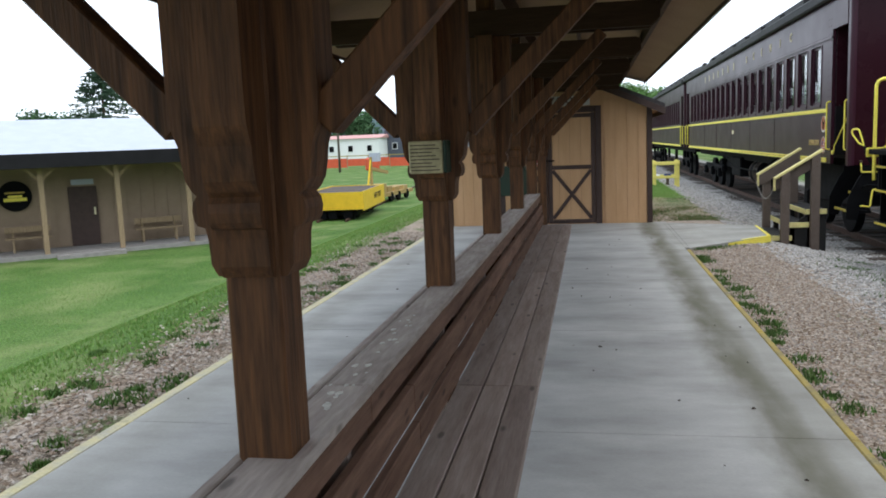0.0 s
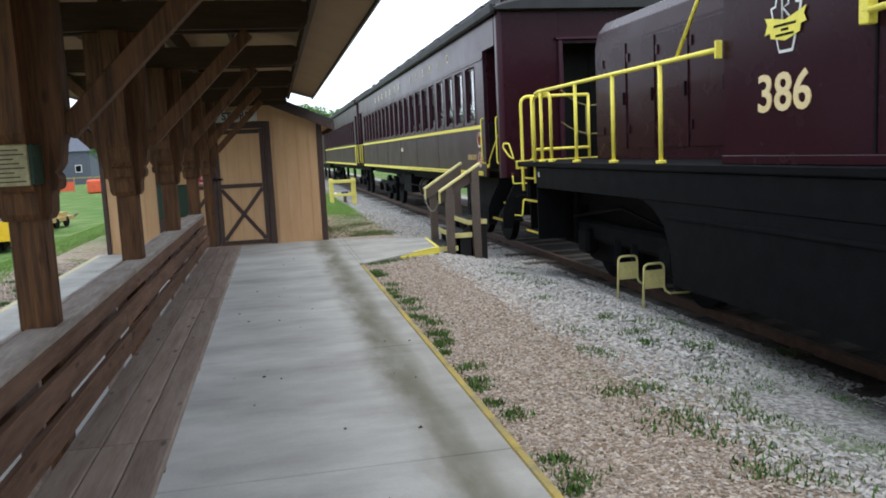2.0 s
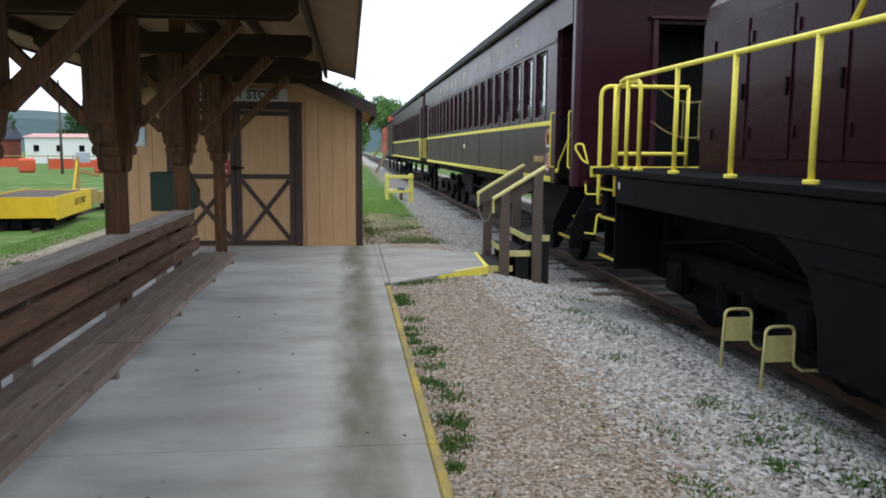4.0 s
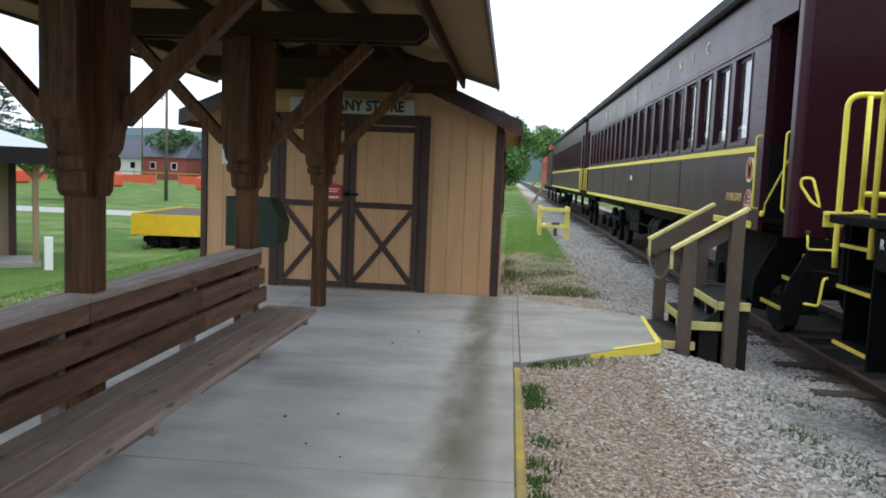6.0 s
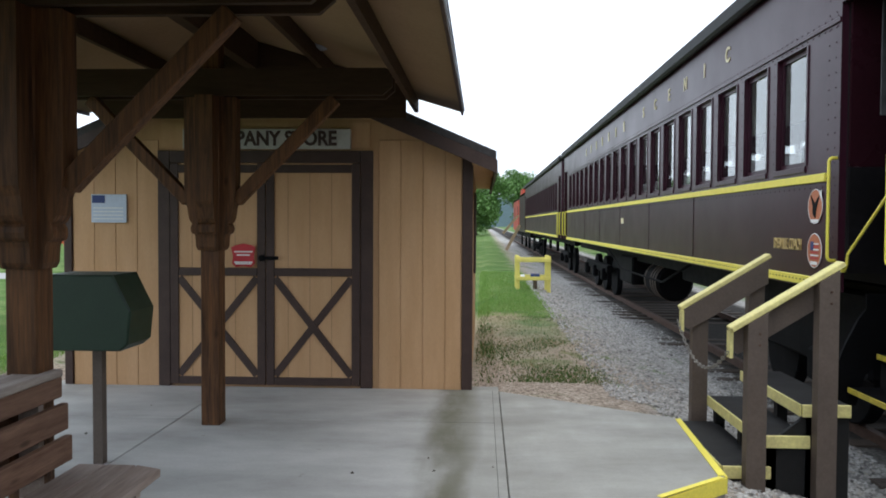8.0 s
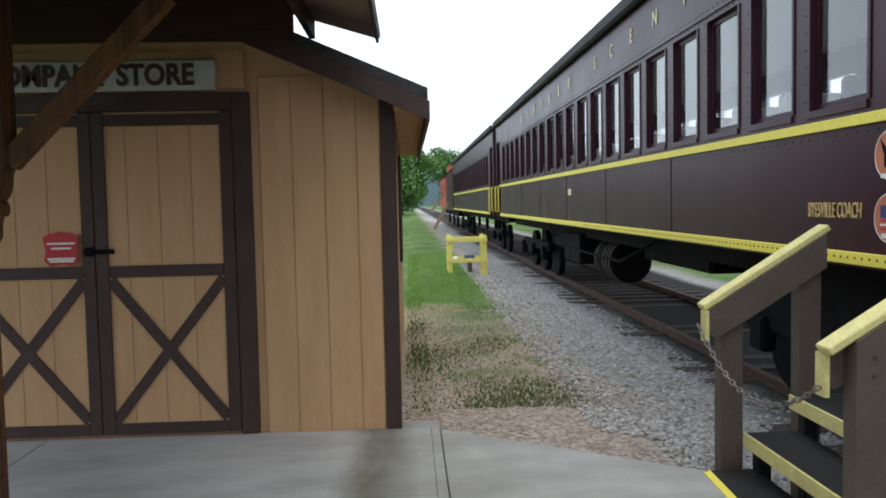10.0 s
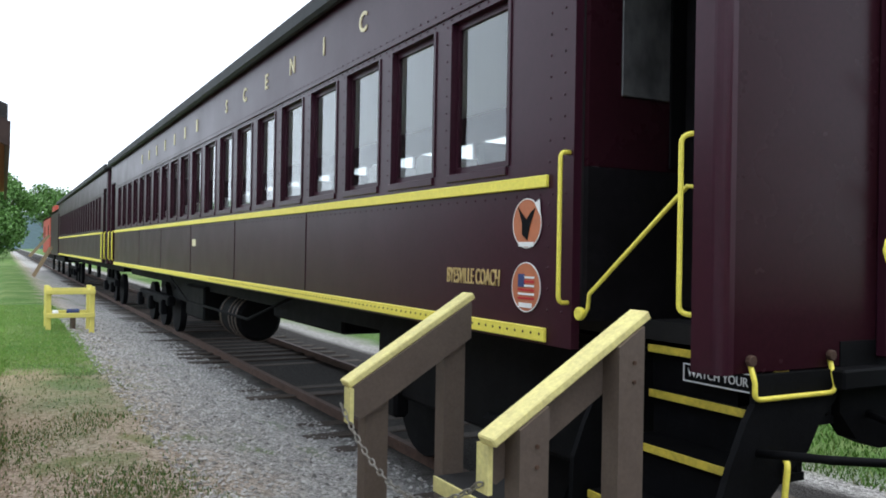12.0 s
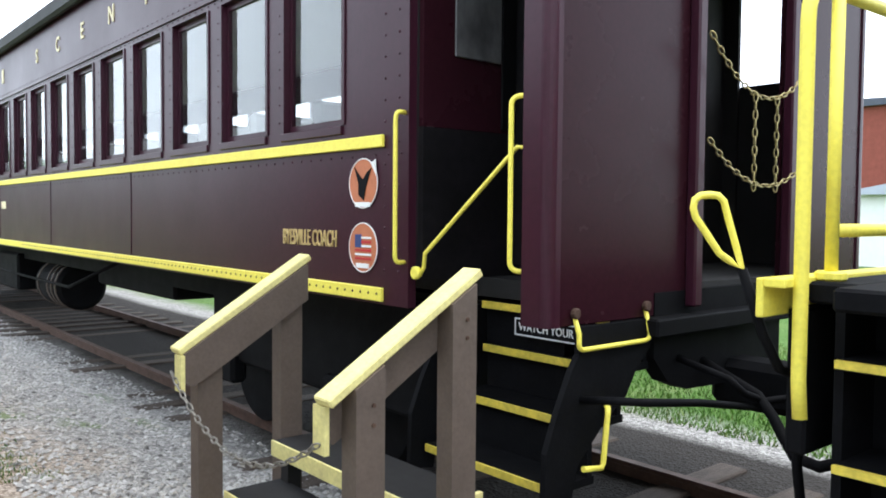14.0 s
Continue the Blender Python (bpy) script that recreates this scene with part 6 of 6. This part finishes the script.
house(-62, 150, 8, 9, 2.6, 3.4, BRICK, SLATE, "low red brick house with a dark roof")
house(-71, 152, 9, 9, 2.2, 3.6, WHITE, SLATE, "white house with a slate roof beyond the field")
house(-81, 150, 9, 8, 1.8, 3.0, WHITE, METAL_ROOF, "white shed with a pale metal roof")
house(-92, 165, 12, 8, 2.4, 3.0, CLAP, SLATE, "pale grey house beyond the field")
house(-47, 152, 15, 10, 3.0, 0.7, WHITE, PINK_ROOF, "long white store with a faded pink roof edge", "store")
house(-36, 158, 8, 9, 4.4, 2.6, SLATE, SLATE, "dark blue-grey two-storey house")
house(62, 34, 16, 30, 8.5, 0.6, BRICK, SLATE, "red brick building beyond the track", "building")
house(36, 19, 5, 8, 2.4, 0.8, WHITE, METAL_ROOF, "white outbuilding beyond the track", "building")
POLE = mat("utility_pole_wood", (0.12, 0.10, 0.08), 0.9, vary=0.3, scale=4, bump=0.2)
for x, y, h in ((-26.5, 66, 9.4), (-38, 92, 11.0), (-30, 92, 10), (-54, 120, 11)):
    p = thing("light_pole", "tall wooden field lighting pole", "pole", (x, y, -1.5), "poles round the field")
    part("shaft", tube([(x, y, -1.7), (x, y, -1.5 + h)], [0.16, 0.1], 8), POLE, p)
    part("crossarm", B(x - 1.2, x + 0.2, y - 0.05, y + 0.05, h - 2.0, h - 1.88), POLE, p)
    for q in (-1.1, -0.5):
        part("lamp", B(x + q - 0.15, x + q + 0.15, y - 0.2, y + 0.1, h - 2.4, h - 2.02, 0.03), METAL_ROOF, p)

# ---- loose gravel and grass ----
def scatter_stones(name, label, n, region, size, colours, seed):
    """Small broken stones lying on the ground, one joined mesh."""
    rng = np.random.default_rng(seed)
    xy = region(rng, n)
    n = len(xy)
    z = np.array([ground_z(x, y) for x, y in xy])
    base = np.array([(1, 0, 0), (0, 1, 0), (-1, 0, 0), (0, -1, 0), (0, 0, 0.8), (0, 0, -0.5)], float)
    tri = np.array([(0, 1, 4), (1, 2, 4), (2, 3, 4), (3, 0, 4), (1, 0, 5), (2, 1, 5), (3, 2, 5), (0, 3, 5)])
    s = size * rng.uniform(0.5, 1.5, n)
    ang = rng.uniform(0, math.tau, n)
    jit = rng.uniform(0.6, 1.3, (n, 6, 1))
    v = base[None] * jit * np.stack([s, s * rng.uniform(0.6, 1, n), s * rng.uniform(0.4, 0.8, n)], 1)[:, None, :]
    c, si = np.cos(ang)[:, None], np.sin(ang)[:, None]
    vx, vy = v[..., 0] * c - v[..., 1] * si, v[..., 0] * si + v[..., 1] * c
    tilt = rng.uniform(-0.4, 0.4, (n, 1))
    vz = v[..., 2] + vx * tilt
    out = np.stack([vx + xy[:, 0:1], vy + xy[:, 1:2], vz + z[:, None] + 0.2 * s[:, None]], 2).reshape(-1, 3)
    faces = (tri[None] + (np.arange(n) * 6)[:, None, None]).reshape(-1, 3)
    me = bpy.data.meshes.new(name)
    me.from_pydata(out.tolist(), [], faces.tolist())
    me.materials.append(island_material(name + "_stone", colours, 0.9))
    ob = new(name, me)
    return tagged(ob, label, "gravel", kind="stuff")


def island_material(name, colours, rough):
    m = bpy.data.materials.new(name)
    m.use_nodes = True
    n, l = m.node_tree.nodes, m.node_tree.links
    geo = n.new("ShaderNodeNewGeometry")
    ramp = n.new("ShaderNodeValToRGB")
    el = ramp.color_ramp.elements
    while len(el) < len(colours):
        el.new(0.5)
    for i, c in enumerate(colours):
        el[i].position = i / (len(colours) - 1)
        el[i].color = (*c, 1)
    l.new(geo.outputs["Random Per Island"], ramp.inputs[0])
    p = n["Principled BSDF"]
    l.new(ramp.outputs[0], p.inputs["Base Color"])
    p.inputs["Roughness"].default_value = rough
    p.inputs["Specular IOR Level"].default_value = 0.2
    return m


def inside_wedge(x, y):
    return (x < 2.56) & (y > 9.83 + (x - 1.18) * 0.76) & (y < 13.3)


def buff(rng, n):
    x, y = rng.uniform(1.19, 3.1, n), rng.uniform(-2.0, 12, n)
    keep = ~inside_wedge(x, y) & (x < 2.5 + rng.normal(0, 0.3, n))
    return np.stack([x, y], 1)[keep]


def greyish(rng, n):
    x, y = rng.uniform(2.2, 4.15, n), rng.uniform(-1.0, 30, n) 
    y = np.where(rng.random(n) < 0.6, rng.uniform(-1, 14, n), y)
    keep = ~inside_wedge(x, y) & (x > 2.5 + rng.normal(0, 0.35, n) - 0.9 * (y > 13))
    return np.stack([x, y], 1)[keep]


def strip(rng, n):
    x, y = rng.normal(-3.5, 0.33, n), rng.uniform(-0.5, 13, n)
    return np.stack([x, y], 1)[(x < -3.06) & (x > -4.4)]


TANS = [(0.12, 0.09, 0.07), (0.29, 0.225, 0.17), (0.23, 0.165, 0.12), (0.44, 0.37, 0.31), (0.26, 0.235, 0.22), (0.54, 0.48, 0.41)]
GREYS = [(0.125, 0.118, 0.112), (0.33, 0.315, 0.298), (0.46, 0.44, 0.42), (0.225, 0.215, 0.203), (0.52, 0.505, 0.485), (0.38, 0.345, 0.30)]
scatter_stones("pea_gravel", "loose buff pea gravel beside the platform", 74000, buff, 0.0128, TANS, 1)
scatter_stones("ballast_gravel", "loose grey crushed stone beside the track", 60000, greyish, 0.021, GREYS, 2)
scatter_stones("edge_gravel", "loose pale gravel along the lawn edge", 12000, strip, 0.018, TANS, 3)


def scatter_blades(name, label, roots, height, width, colours, seed):
    rng = np.random.default_rng(seed)
    n = len(roots)
    z = np.array([ground_z(x, y) for x, y in roots])
    a = rng.uniform(0, math.tau, n)
    h = height * rng.uniform(0.5, 1.4, n)
    w = width * rng.uniform(0.6, 1.3, n)
    lean = rng.normal(0, 0.45, (n, 2)) * h[:, None]
    p0 = np.stack([roots[:, 0] - np.cos(a) * w, roots[:, 1] - np.sin(a) * w, z - 0.01], 1)
    p1 = np.stack([roots[:, 0] + np.cos(a) * w, roots[:, 1] + np.sin(a) * w, z - 0.01], 1)
    p2 = np.stack([roots[:, 0] + lean[:, 0], roots[:, 1] + lean[:, 1], z + h], 1)
    out = np.stack([p0, p1, p2], 1).reshape(-1, 3)
    faces = np.arange(3 * n).reshape(-1, 3)
    me = bpy.data.meshes.new(name)
    me.from_pydata(out.tolist(), [], faces.tolist())
    me.materials.append(island_material(name + "_blade", colours, 0.6))
    return tagged(new(name, me), label, "grass", kind="stuff")


rng = np.random.default_rng(11)
GREENS = [(0.05, 0.11, 0.02), (0.10, 0.22, 0.04), (0.15, 0.28, 0.06), (0.08, 0.17, 0.03), (0.22, 0.26, 0.09)]
WEEDS = [(0.04, 0.085, 0.02), (0.07, 0.15, 0.032), (0.10, 0.19, 0.045), (0.055, 0.115, 0.028), (0.13, 0.18, 0.06)]
LAWN = [(0.09, 0.19, 0.035), (0.14, 0.26, 0.055), (0.19, 0.31, 0.08), (0.11, 0.22, 0.04), (0.27, 0.30, 0.12)]
lawn_x, lawn_y = -3.9 - 13 * rng.random(170000) ** 1.2, rng.uniform(1.0, 27, 170000)
in_depot = (lawn_x + 11.7) * math.cos(A38) + (lawn_y - 24.4) * math.sin(A38) < 0.2
in_depot &= -(lawn_x + 11.7) * math.sin(A38) + (lawn_y - 24.4) * math.cos(A38) > -0.8
lawn_x, lawn_y = lawn_x[~in_depot], lawn_y[~in_depot]
scatter_blades("lawn_grass", "short mown lawn grass", np.stack([lawn_x, lawn_y], 1), 0.026, 0.007, LAWN, 4)
centres = [(1.22 + abs(rng.normal(0, 0.07)), y) for y in np.arange(-1.5, 9.8, 0.12) if rng.random() < 0.42]
centres += [(rng.uniform(1.4, 3.7), rng.uniform(-1, 6.5)) for _ in range(22)]
centres += [(rng.normal(2.75, 0.45), rng.normal(2.6, 0.6)) for _ in range(10)]
centres += [(rng.uniform(2.2, 3.9), rng.uniform(5, 11)) for _ in range(9)]
centres += [(rng.normal(3.4, 0.35), rng.normal(3.6, 1.2)) for _ in range(20)]
centres += [(1.3 + k * 0.1, 9.88 + k * 0.076) for k in range(5)]
centres += [(-3.1 - abs(rng.normal(0, 0.5)), rng.uniform(0, 12)) for _ in range(70)]
roots = np.concatenate([np.array(c)[None] + rng.normal(0, (0.045 if c[0] < 1.4 else 0.10) * rng.uniform(0.6, 1.5), (120, 2)) for c in centres])
keep = ~((roots[:, 0] > -3.06) & (roots[:, 0] < 1.19)) & ~((roots[:, 0] > 1.0) & inside_wedge(roots[:, 0], roots[:, 1]))
scatter_blades("weed_tufts", "small green weeds and grass growing through the gravel", roots[keep], 0.034, 0.010, WEEDS, 5)
bx, by = rng.uniform(0.95, 2.7, 120000), 13.9 + 18.1 * rng.random(120000) ** 1.2
patch = np.array([noise.noise(Vector((x * 0.9, y * 0.6, 2.0))) for x, y in zip(bx, by)])
chance = np.clip((patch + 0.06) * 2.8, 0.10, 1) * np.clip((2.5 - bx) / 0.6, 0, 1)
chance = np.clip(chance + 0.5 * np.clip((by - 18.5) / 3, 0, 1) * (bx < 2.3), 0, 1)
sel = rng.random(120000) < chance * np.where(by < 19.5, 0.6, 0.8)
near_verge, far_lawn = sel & (by < 19.5), sel & (by >= 19.5)
STRAW = [(0.30, 0.25, 0.14), (0.24, 0.20, 0.10)]
scatter_blades("verge_grass", "patchy dry and green grass beside the shed", np.stack([bx, by], 1)[near_verge], 0.026, 0.007, WEEDS + STRAW, 6)
scatter_blades("back_lawn_grass", "mown green grass behind the shed", np.stack([bx, by], 1)[far_lawn], 0.018, 0.009, [tuple(v * 1.3 for v in c) for c in LAWN], 7)

fx, fy = 7.3 + 5 * rng.random(30000) ** 1.2, rng.uniform(8, 18, 30000)
scatter_blades("far_verge_grass", "uncut green grass and weeds beyond the track", np.stack([fx, fy], 1), 0.05, 0.010, GREENS, 9)

# ---- leaf litter and crumbs on the slabs ----
litter_rng = np.random.default_rng(21)
lit = bmesh.new()
for _ in range(52):
    x, y = litter_rng.uniform(-0.4, 1.1), litter_rng.uniform(-0.5, 12.5)
    if litter_rng.random() < 0.35:
        x = litter_rng.uniform(-2.9, -1.3)
    r = litter_rng.uniform(0.006, 0.019)
    k = int(litter_rng.integers(4, 7))
    a0 = litter_rng.uniform(0, 6)
    ring = [lit.verts.new((x + r * litter_rng.uniform(0.5, 1.2) * math.cos(a0 + i * math.tau / k), y + r * litter_rng.uniform(0.5, 1.2) * math.sin(a0 + i * math.tau / k), 0.002)) for i in range(k)]
    top = lit.verts.new((x, y, 0.004 + r * 0.5))
    for i in range(k):
        lit.faces.new((ring[i], ring[(i + 1) % k], top))
tagged(part("leaf_litter", lit, TIE), "scattered dark leaf crumbs on the concrete", "litter", kind="stuff")
